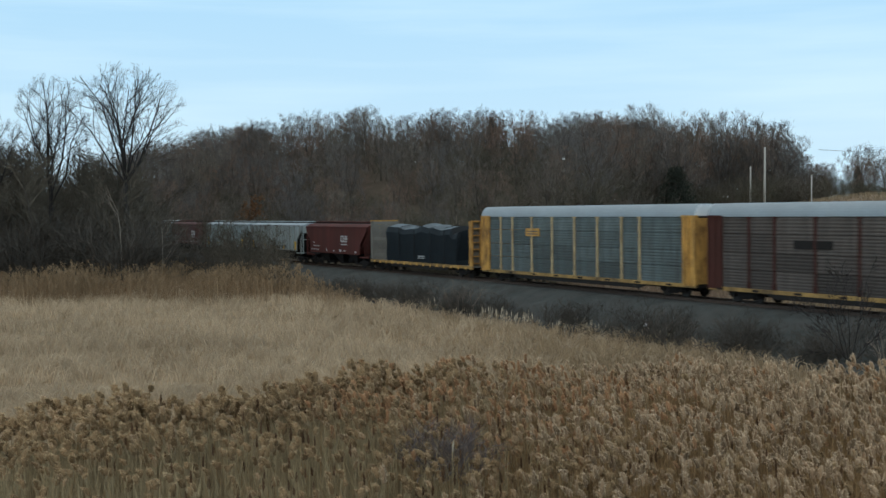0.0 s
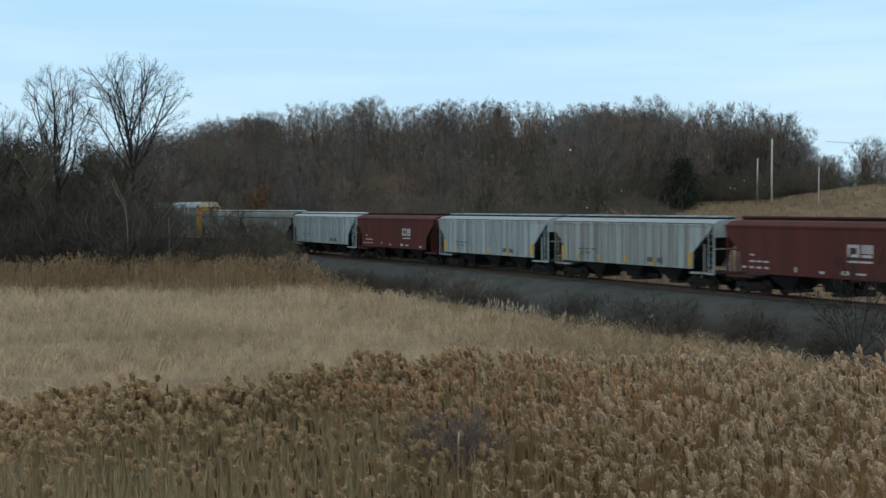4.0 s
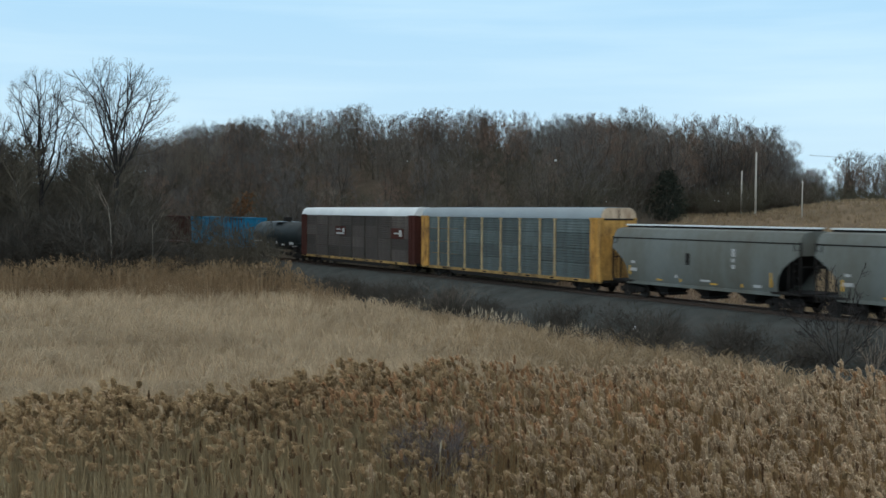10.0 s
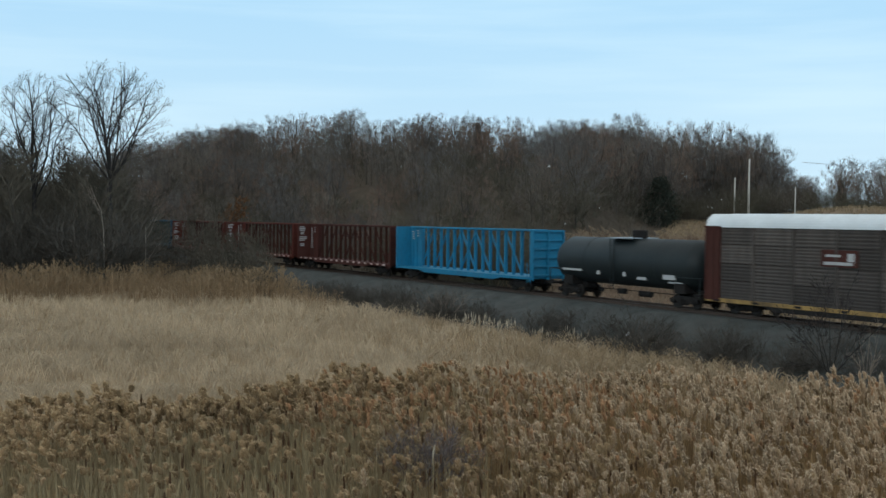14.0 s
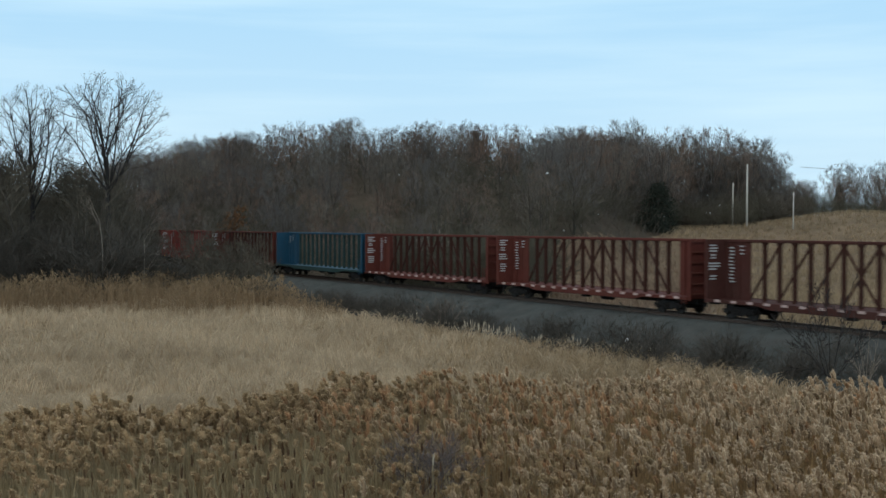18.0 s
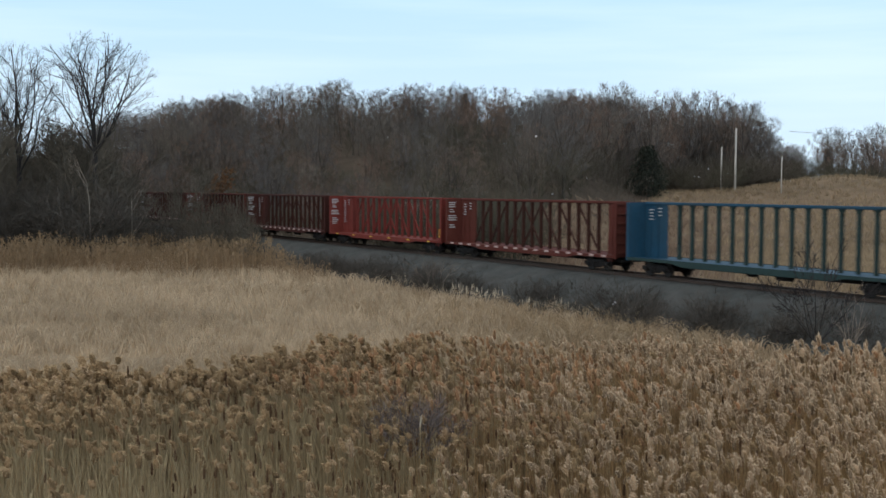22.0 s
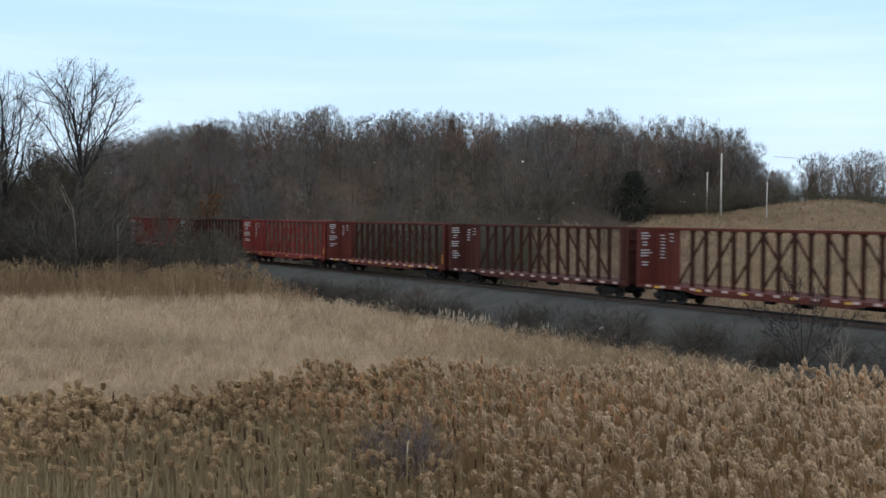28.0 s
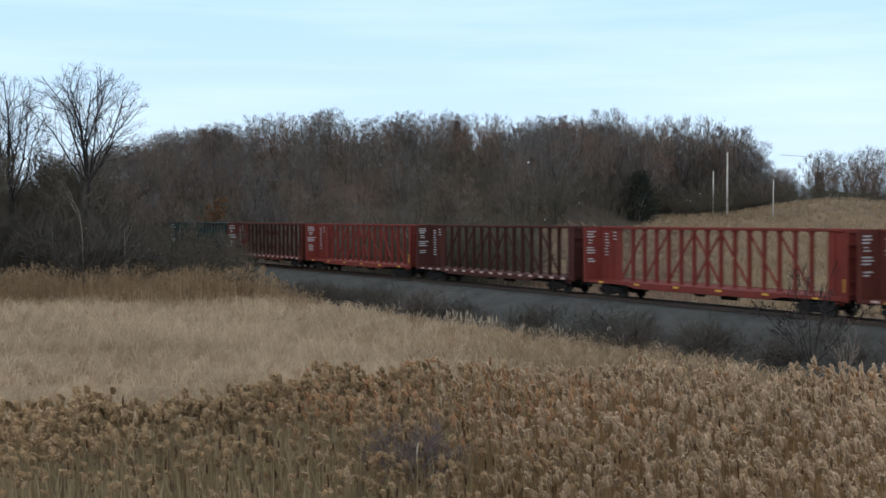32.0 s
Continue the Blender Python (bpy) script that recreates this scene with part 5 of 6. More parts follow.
    for name, mask, mat, hairs, nods, long, fat, label in (
            ("reed_heads_brown", plain & headed & ~spike, PLUME_DARK, RIM_HAIR_BROWN, (0.35, 0.8), (0.20, 0.28), (0.080, 0.110), "brown nodding reed seed heads"),
            ("reed_heads_tan", beige & headed & ~spike, PLUME_TAN, RIM_HAIR_TAN, (0.3, 0.8), (0.18, 0.27), (0.065, 0.092), "dull tan reed seed heads"),
            ("reed_heads_russet", warm & headed & ~spike, PLUME_WARM, RIM_HAIR_RUSSET, (0.2, 1.0), (0.20, 0.29), (0.058, 0.080), "russet reed seed heads"),
            ("reed_heads_slim", spike, PLUME_SPIKE, PLUME_SPIKE, (0.0, 0.2), (0.15, 0.22), (0.030, 0.042), "slim dark brown reed heads"),
            ("reed_heads_pale", pale & headed, PLUME_PALE, RIM_HAIR_PALE, (0.15, 0.85), (0.24, 0.34), (0.070, 0.100), "pale feathery reed seed heads")):
        pool = [plume(rng, rng.uniform(*nods), rng.uniform(*long), rng.uniform(*fat)) for _ in range(26)]
        v, t, kinds = scatter(pool, places[mask], turns[mask], sizes[mask])
        tagged(new(name, fast_mesh(name, v, t, mat, False, hairs, kinds)), label, "reeds", kind="stuff")
    bodies = [reed_body(rng) for _ in range(12)]
    # stems turn darker brown towards the right
    brown = np.random.rand(n) < 0.05 + 0.93 * smooth(-0.10, 0.2, b)
    for name, mask, mat, label in (("reed_stems_tan", ~brown, REED_STEM, "dry tan reed stems and leaves"), ("reed_stems_brown", brown, REED_STEM_BROWN, "darker brown reed stems and leaves")):
        v, t = scatter(bodies, places[mask], np.random.uniform(0, 6.28, n)[mask], np.ones(n)[mask], leans[mask])
        tagged(new(name, fast_mesh(name, v, t, mat)), label, "reeds", kind="stuff")


# -- grass --
def tuft(rng, h, n, w, lay=0.55):
    st = Strips()
    a0 = rng.uniform(0, 6.28)
    for i in range(n):
        a = a0 + rng.uniform(-1.3, 1.3)
        o = Vector((math.cos(a), math.sin(a), 0))
        p = Vector((rng.uniform(-0.25, 0.25), rng.uniform(-0.25, 0.25), -0.05))
        hh = h * rng.uniform(0.6, 1.15)
        st.blade([p, p + Vector((0, 0, hh * 0.7)) + o * hh * lay * 0.35, p + Vector((0, 0, hh * rng.uniform(0.75, 1.0))) + o * hh * lay], w, o.cross(Vector((0, 0, 1))), 0.3)
    return st.arrays()


def make_marsh_grass():
    rng = random.Random(7)
    pool = [tuft(rng, 0.8, 7, 0.042) for _ in range(16)]
    n = 23500
    y = 21.0 * (122.0 / 21.0) ** np.random.rand(n)
    b = np.random.uniform(-0.46, 0.46, n)
    x = b * y
    s, u = track_su(x, y)
    keep = (y > reed_edge(b) - 1.5) & (u < -7.6 - 1.2 * np.sin(s * 0.13)) & (y < 118)
    x, y, u = x[keep], y[keep], u[keep]
    n = len(x)
    places = np.stack([x, y, ground_height(x, y)], 1)
    turns = 0.6 * np.sin(x * 0.08 + y * 0.05) + np.random.normal(0, 0.7, n)
    sizes = np.random.uniform(0.75, 1.25, n) * (1 + 0.18 * np.sin(x * 0.21) * np.sin(y * 0.13)) * (1 + 0.25 * smooth(60, 110, y))
    # storm-flattened patches
    flat = np.sin(y * 0.55 + 1.5 * np.sin(x * 0.12)) * np.sin(x * 0.09 + y * 0.05 + 1.0) * smooth(-0.02, -0.2, x / y)
    sizes *= 1 - 0.45 * smooth(0.25, 0.6, flat)
    tawny = np.random.rand(n) < 0.75 * smooth(-0.08, 0.14, x / y) + 0.12 * np.sin(x * 0.31 + 0.2 * y)
    for name, mask, mat, label in (("marsh_grass", ~tawny, GRASS, "bleached tan marsh grass, wind-laid"), ("tawny_marsh_grass", tawny, TAWNY_GRASS, "tawny marsh grass among the bleached blades")):
        v, t = scatter(pool, places[mask], turns[mask], sizes[mask])
        tagged(new(name, fast_mesh(name, v, t, mat)), label, "grass", kind="stuff")


def small_reed(rng, h):
    st = Strips()
    st.blade([(0, 0, 0), (0.03, 0, h * 0.5), (0.05, 0, h)], 0.05, Vector((1, 0, 0)), 0.5)
    for i in range(4):
        z = h * rng.uniform(0.3, 0.85)
        o = rand_dir(rng, 0.4)
        st.blade([(0, 0, z), Vector((0, 0, z + 0.2)) + o * 0.4], 0.06)
    for i in range(7):
        p = Vector((0.05, 0, h - 0.05 + i * 0.05))
        st.blade([p, p + rand_dir(rng, -0.1) * 0.2], 0.07)
    return st.arrays()


def make_far_reeds():
    """A stand of tall dry reeds at the far side of the marsh, and thin lines of them along the brush."""
    rng = random.Random(9)
    pool = [small_reed(rng, rng.uniform(2.3, 3.1)) for _ in range(14)]
    n = 13500
    y = np.random.uniform(92, 124, n)
    b = np.random.uniform(-0.47, -0.072, n)
    x = b * y
    s, u = track_su(x, y)
    keep = (u < -9.5) & (y > 101.5 + 1.6 * np.sin(x * 0.4) + np.random.normal(0, 2.2, n) - 11 * smooth(-0.15, -0.08, b))
    places = np.stack([x, y, ground_height(x, y)], 1)[keep]
    n = len(places)
    v, t = scatter(pool, places, np.random.uniform(0, 6.28, n), np.random.uniform(0.5, 1.0, n) * (1 - 0.35 * smooth(-0.14, -0.08, places[:, 0] / places[:, 1])) * (0.92 + 0.10 * np.sin(places[:, 0] * 0.33) + 0.1 * np.sin(places[:, 0] * 0.9 + 1)))
    tagged(new("far_reed_bed", fast_mesh("far_reed_bed", v, t, REED_FAR)), "tall tawny reed bed before the woods", "reeds", kind="stuff")
    n = 170
    s = np.random.uniform(-42, -8, n)
    u = -7.9 + np.random.normal(0, 0.5, n) - 0.6 * np.sin(s * 0.2)
    keep = np.random.rand(n) < 0.35 + 0.5 * (np.sin(s * 0.45) > 0.1)
    x, y = on_track(s[keep], u[keep])
    n = len(x)
    pool = []
    for _ in range(8):
        st = Strips()
        for k in range(4):
            p = Vector((rng.uniform(-0.3, 0.3), rng.uniform(-0.3, 0.3), 0))
            hh = rng.uniform(0.75, 1.15)
            lean = Vector((rng.uniform(-0.06, 0.06), 0, hh))
            st.blade([p, p + lean], 0.016, Vector((0, 1, 0)))
            st.blade([p + lean * 0.68, p + lean * 0.84, p + lean], 0.062, Vector((0.2, 1, 0)), 0.5)
        pool.append(st.arrays())
    v, t = scatter(pool, np.stack([x, y, ground_height(x, y)], 1), np.random.uniform(0, 6.28, n), np.random.uniform(0.7, 1.15, n))
    tagged(new("bank_reeds", fast_mesh("bank_reeds", v, t, SPIKE)), "thin line of pale cat-tail spikes along the brush", "reeds", kind="stuff")


REED_FAR = material("tawny_far_reeds", (0.265, 0.188, 0.114), 0.95, vary=0.3, scale=0.1, fine=1, bump=0, island=0.25, spec=0.1)


def make_field_grass():
    rng = random.Random(11)
    pool = [tuft(rng, 0.7, 7, 0.07, 0.5) for _ in range(10)]
    n = 15000
    y = np.random.uniform(50, 225, n)
    b = np.random.uniform(-0.05, 0.47, n)
    x = b * y
    s, u = track_su(x, y)
    keep = (u > 6.5) & (np.random.rand(n) < 0.35 + 0.65 * smooth(50, 120, y))
    keep &= ~((b < wood_edge(y)))
    x, y = x[keep], y[keep]
    n = len(x)
    places, turns, sizes = np.stack([x, y, ground_height(x, y)], 1), np.random.uniform(0, 6.28, n), np.random.uniform(0.7, 1.3, n)
    weedy = (x / y + np.random.normal(0, 0.02, n) < 0.27) & (y < 185)
    for name, mask, mat, label in (("field_grass", ~weedy, FIELD_GRASS, "tawny rough grass on the field behind the railway"), ("field_weeds", weedy, FIELD_WEED, "brown dead weeds behind the railway")):
        v, t = scatter(pool, places[mask], turns[mask], sizes[mask])
        tagged(new(name, fast_mesh(name, v, t, mat)), label, "grass", kind="stuff")


def wood_edge(y):
    """Bearing of the hill wood's right-hand edge at a distance."""
    return 0.06 + 0.15 * smooth(110, 205, y) + 0.6 * smooth(226, 240, y)


# -- bare trees --
class Tree:
    def __init__(self, seed, twig_w, solid=1):
        self.rng, self.wood, self.twigs, self.w, self.solid = random.Random(seed), Build(), Strips(), twig_w, solid

    def limb(self, p, d, length, r, level, last, lift=0.25, kids=(4, 5, 5), wander=0.16, fan=(0.35, 0.8), ratio=(0.45, 0.72), low=0.35):
        rng = self.rng
        segs = 4 if level < 2 else 3
        pts, dirs = [p], [d]
        for i in range(segs):
            d = (d + rand_dir(rng) * wander + Vector((0, 0, lift * 0.25 * (1 if level else 0)))).normalized()
            p = p + d * length / segs
            pts.append(p), dirs.append(d)
        if level <= self.solid:
            radii = [r * (1 - 0.62 * i / segs) for i in range(segs + 1)]
            self.wood.tube(pts, radii, 5 if level == 0 else 3, False)
        else:
            keep = [pts[0], pts[-1]] if level >= last else [pts[0], pts[2 if level < 2 else 1], pts[-1]]
            self.twigs.blade(keep, max(self.w, r * 2.0), rand_dir(rng), 0.35)
        if level >= last:
            return
        n = kids[min(level, len(kids) - 1)]
        for k in range(n):
            u = rng.uniform(0.35, 1.0) if level else rng.uniform(low, 1.0)
            i = min(segs - 1, int(u * segs))
            q = pts[i].lerp(pts[i + 1], u * segs - i)
            o = rand_dir(rng)
            o = (o - dirs[i] * o.dot(dirs[i])).normalized()
            ang = rng.uniform(*fan)
            nd = (dirs[i] * math.cos(ang) + o * math.sin(ang)).normalized()
            self.limb(q, nd, length * rng.uniform(*ratio) * (1.15 - 0.45 * u if level == 0 else 1), r * 0.42, level + 1, last, lift, kids, wander * 1.15, fan, ratio, low)

    def meshes(self, bark, twig):
        v, t = self.twigs.arrays()
        return self.wood.mesh("trunk", bark, True), fast_mesh("crown", v, t, twig)


def tree_thing(name, label, meshes, m, group=""):
    ob = tagged(new(name), label, "tree", group)
    part("trunk", meshes[0], None, ob)
    part("crown", meshes[1], None, ob)
    ob.matrix_world = m
    return ob


def forest_tree(seed, h, twig_w=0.05, kids=(8, 5, 5), lift=0.5):
    t = Tree(seed, twig_w, 0)
    rng = t.rng
    t.limb(Vector((0, 0, -0.3)), Vector((rng.uniform(-0.06, 0.06), rng.uniform(-0.06, 0.06), 1)).normalized(), h * 0.74, h * 0.0075, 0, 3, lift, kids, 0.09, (0.45, 0.95), (0.32, 0.52), 0.08)
    return t


def vase_tree(seed, h, twig_w, stems=7, kids=(6, 6, 5), spread=0.5, fork=0.26, solid=1):
    """A wide-crowned tree whose trunk parts into several rising limbs that end on a dome."""
    t = Tree(seed, twig_w, solid)
    rng = t.rng
    f = h * fork
    pts = [Vector((0, 0, -0.3)), Vector((0.1, 0, f * 0.5)), Vector((0, 0.05, f)), Vector((0.05, 0, f * 1.2))]
    t.wood.tube(pts, [h * 0.018, h * 0.014, h * 0.0125, h * 0.008], 8, False)
    for k in range(stems):
        a = 2 * math.pi * (k + rng.uniform(-0.3, 0.3)) / stems
        tilt = spread * (0.25 if k % 3 == 0 else rng.uniform(0.6, 1.1))
        d = Vector((math.cos(a) * tilt, math.sin(a) * tilt, 1)).normalized()
        long = (h - f) * 0.80 * (1 - 0.16 * (tilt / max(spread, 0.01)) ** 2) * rng.uniform(0.93, 1.05)
        t.limb(pts[2].lerp(pts[3], rng.random()), d, long, h * 0.0042, 0, 3, 0.12, kids, 0.12, (0.3, 0.8), (0.26, 0.44), 0.18)
    return t


def dome_tree(seed, fork, top, radius, limbs, twig_w, spread=1.0):
    """A tree with a clear fork, long curved limbs and twigs that end on a rounded crown."""
    t = Tree(seed, twig_w, 1)
    rng = t.rng
    mid = fork + (top - fork) * 0.42
    up, down = top - mid, (mid - fork) * 1.15

    def room(p):
        k = up if p.z > mid else down
        return (p.x / radius) ** 2 + (p.y / radius) ** 2 + ((p.z - mid) / k) ** 2

    def grow(p, d, length, r, level):
        q = p + d * length
        while room(q) > 1.0 and length > 0.25:
            length *= 0.85
            q = p + d * length
        bend = rand_dir(rng, -0.2) * length * (0.10 if level else 0.07)
        sway = rand_dir(rng) * length * 0.06
        pts = [p, p.lerp(q, 0.35) + bend, p.lerp(q, 0.7) + bend * 0.4 + sway, q]
        if level <= 1:
            t.wood.tube(pts, [r, r * 0.8, r * 0.6, r * 0.3], 5 if level == 0 else 3, False)
        else:
            t.twigs.blade([pts[0], pts[1], pts[3]], max(twig_w, r * 2), rand_dir(rng), 0.4)
        if level == 4:
            return
        n = (7, 5, 5, 3)[level]
        for k in range(n):
            u = 0.22 + 0.78 * (k + rng.random()) / n if level == 0 else rng.uniform(0.3, 1.0)
            c = pts[0].lerp(pts[1], u / 0.35) if u < 0.35 else pts[1].lerp(pts[2], (u - 0.35) / 0.35) if u < 0.7 else pts[2].lerp(pts[3], (u - 0.7) / 0.3)
            o = rand_dir(rng)
            o = (o - d * o.dot(d)).normalized()
            a = rng.uniform(0.4, 0.9)
            nd = (d * math.cos(a) + o * math.sin(a) + Vector((0, 0, 0.05))).normalized()
            grow(c, nd, length * rng.uniform(0.38, 0.64) * (1.1 - 0.45 * u), r * 0.45, level + 1)

    f = fork
    t.wood.tube([(0, 0, -0.3), (0.1, 0, f * 0.4), (-0.05, 0.05, f * 0.8), (0, 0, f * 1.03)], [top * 0.017, top * 0.0135, top * 0.012, top * 0.009], 8, False)
    for k in range(limbs):
        a = 2.4 * k
        out = math.sqrt((k + 0.35) / limbs) * spread
        tip = Vector((math.cos(a) * radius * out, math.sin(a) * radius * out, mid + up * math.sqrt(max(0.03, 1 - out ** 2))))
        tip = Vector((0, 0, fork)).lerp(tip, rng.uniform(0.78, 0.96))
        p = Vector((0, 0, f * (1.02 - 0.16 * rng.random() * out)))
        d = tip - p
        grow(p, d.normalized(), d.length, top * 0.0058 * (1.1 - 0.4 * out), 0)
    return t


def crown_tree(seed, h, twig_w, wide=1.0, base=0.20, lobes=46, fine=15):
    """A woodland tree: a stem that parts into leaders, each ending in rounded clumps of fine rising twigs."""
    t = Tree(seed, twig_w, 0)
    rng = t.rng
    fork = h * rng.uniform(0.34, 0.46)
    lean = Vector((rng.uniform(-0.06, 0.06), rng.uniform(-0.06, 0.06), 1))
    t.wood.tube([Vector((0, 0, -0.4)), lean * fork * 0.55 + rand_dir(rng) * 0.12, lean * fork], [h * 0.0105, h * 0.0085, h * 0.007], 5, False)
    rr = h * 0.27 * wide
    leaders = []
    for k in range(4):
        a = 1.57 * k + rng.uniform(-0.5, 0.5)
        out = rr * rng.uniform(0.25, 0.5)
        tip = Vector((math.cos(a) * out, math.sin(a) * out, h * rng.uniform(0.74, 0.86)))
        mid = (lean * fork).lerp(tip, 0.5) + Vector((math.cos(a), math.sin(a), 0)) * rr * 0.10
        t.wood.tube([lean * fork * 0.96, mid, tip], [h * 0.0055, h * 0.004, h * 0.0016], 4, False)
        leaders.append((lean * fork, mid, tip))
    for k in range(lobes):
        u = (k + rng.random()) / lobes
        z = h * (base + (0.90 - base) * u ** 0.8)
        r = rr * math.sqrt(max(0.05, 1 - ((z / h - 0.58) / 0.40) ** 2)) * rng.uniform(0.45, 1.0)
        a = 2.4 * k + rng.uniform(-0.4, 0.4)
        c = Vector((math.cos(a) * r, math.sin(a) * r, z))
        big = h * rng.uniform(0.045, 0.085)
        if z > fork * 1.2:
            f0, f1, f2 = leaders[k % 4]
            q = f0.lerp(f1, rng.uniform(0.2, 1)) if rng.random() < 0.5 else f1.lerp(f2, rng.uniform(0, 0.7))
            if q.z > z - 0.1 * h:
                q = f0.lerp(f1, 0.3)
        else:
            q = lean * max(0.1 * h, z - 0.16 * h)
        t.twigs.blade([q, q.lerp(c, 0.55) + Vector((0, 0, -0.02 * h)), c], max(twig_w * 1.5, h * 0.0038), rand_dir(rng), 0.4)
        for _ in range(fine):
            o = rand_dir(rng, 0.35)
            p = c + o * big * rng.uniform(0.0, 0.45) - Vector((0, 0, big * 0.35))
            d = (o * 0.6 + Vector((0, 0, 0.85)) + rand_dir(rng) * 0.25).normalized()
            e = p + d * big * rng.uniform(0.75, 1.35)
            t.twigs.blade([p, e], twig_w * 1.15, rand_dir(rng), 0.4)
            for _ in range(3):
                g = p.lerp(e, rng.uniform(0.25, 0.95))
                t.twigs.blade([g, g + (d + rand_dir(rng) * 0.6).normalized() * big * rng.uniform(0.35, 0.75)], twig_w, rand_dir(rng), 0.4)
    return t


def shrub_form(seed, h, stems, twig_w, kids=(5, 5), solid=1):
    t = Tree(seed, twig_w, solid)
    rng = t.rng
    for k in range(stems):
        d = Vector((rng.uniform(-0.9, 0.9), rng.uniform(-0.9, 0.9), 1)).normalized()
        t.limb(Vector((rng.uniform(-0.4, 0.4), rng.uniform(-0.4, 0.4), -0.1)), d, h * rng.uniform(0.6, 1.0), max(0.014, h * 0.008), 1, 3, 0.2, (0,) + tuple(kids), 0.22)
    return t


def ground_pose(x, y, rz=0.0, size=1.0, sink=0.0):
    z = float(ground_height(x, y)) - sink
    return pose(x, y, z, 0, 0, rz) @ Matrix.Diagonal((size, size, size, 1))


def scaled_copy(ob, x, y, rz, size, wide=1.0):
    c = copy_thing(ob, pose(x, y, float(ground_height(x, y)), 0, 0, rz))
    c.scale = (size * wide, size * wide, size)
    return c


def make_left_trees():
    a = dome_tree(41, 11.6, 24.2, 7.9, 12, 0.023)
    tree_thing("tall_bare_tree", "tall bare wide-crowned tree at the marsh edge", a.meshes(DARK_BARK, DARK_TWIG), ground_pose(-34.1, 125.0, 20))
    b = dome_tree(43, 10.0, 23.2, 4.6, 8, 0.023, 0.9)
    tree_thing("tall_bare_tree", "tall bare tree with upright limbs beside the larger one", b.meshes(DARK_BARK, DARK_TWIG), ground_pose(-42.2, 125.0, 130))
    c = dome_tree(47, 8.5, 20.0, 4.6, 8, 0.023, 0.9)
    tree_thing("tall_bare_tree", "bare tree half hidden in the brush", c.meshes(DARK_BARK, DARK_TWIG), ground_pose(-49.0, 124.0, 60))
    # slender pale dead stems in front of the brush
    for k, (x, y, h) in enumerate(((-32.0, 115.5, 9.0), (-28.3, 116.0, 7.0))):
        t = forest_tree(480 + k, h * 1.3, 0.02, (7, 3, 2), 0.5)
        tree_thing("pale_sapling", "slender pale-barked sapling before the brush", t.meshes(PALE_BARK, TWIG_PALE), ground_pose(x, y, 40 * k), "pale saplings")
    # brush wood between marsh and track
    rng = random.Random(17)
    forms = [forest_tree(100 + i, 11.5, 0.04, (16, 10, 7), 0.4).meshes(BARK, BRUSH_TWIG) for i in range(6)]
    firsts = []
    count = 0
    while count < 150:
        y = rng.uniform(117, 165)
        bear = rng.uniform(-0.47, -0.142)
        x = bear * y
        s, u = track_su(x, y)
        if u > -5.5 or u < -48:
            continue
        clear = float(smooth(-0.29, -0.22, bear))
        if rng.random() < 0.86 * clear:
            continue
        size = rng.uniform(0.75, 1.45) * (1 - 0.30 * clear) * (1.0 if y < 135 else 1.1) * (1 + 0.06 * float(smooth(-0.29, -0.34, bear)))
        k = count % len(forms)
        if count < len(forms):
            ob = tree_thing("brush_tree", "slender bare grey-brown tree in dense brush", forms[k], ground_pose(x, y, rng.uniform(0, 360)), "brush trees by the marsh")
            ob.scale = (size, size, size)
            firsts.append(ob)
        else:
            scaled_copy(firsts[k], x, y, rng.uniform(0, 360), size, rng.uniform(0.9, 1.25))
        count += 1
    # a thin screen of low trees where the line leaves the brush
    for k in range(20):
        bear = -0.188 + 0.052 * (k + rng.random()) / 20
        y = (-rng.uniform(6.5, 12.0) - TX * HY + TY * HX) / (HX - bear * HY)
        x = bear * y
        scaled_copy(firsts[k % len(firsts)], x, y, rng.uniform(0, 360), rng.uniform(0.42, 0.60), rng.uniform(1.0, 1.3))
    forms = [shrub_form(150 + i, 5.0, 14, 0.035, (8, 6)) for i in range(4)]
    firsts = []
    count = 0
    while count < 96:
        y = rng.uniform(114, 140)
        bear = rng.uniform(-0.47, -0.128)
        x = bear * y
        s, u = track_su(x, y)
        if u > -7 or u < -45:
            continue
        if rng.random() < 0.75 * float(smooth(-0.29, -0.22, bear)):
            continue
        size = rng.uniform(0.7, 1.3) * (1 - 0.50 * float(smooth(-0.27, -0.2, bear)))
        k = count % 4
        if count < 4:
            ob = shrub_thing("thicket_shrub", "dense dark leafless thicket shrub", forms[k].meshes(SHRUB, SHRUB), x, y, rng.uniform(0, 360), size, "thicket shrubs")
            firsts.append(ob)
        else:
            scaled_copy(firsts[k], x, y, rng.uniform(0, 360), size, 1.2)
        count += 1


def shrub_thing(name, label, meshes, x, y, rz, size, group=""):
    ob = tagged(new(name), label, "shrub", group)
    part("stem", meshes[0], None, ob)
    part("crown", meshes[1], None, ob)
    ob.matrix_world = ground_pose(x, y, rz)
    ob.scale = (size, size, size)
    return ob


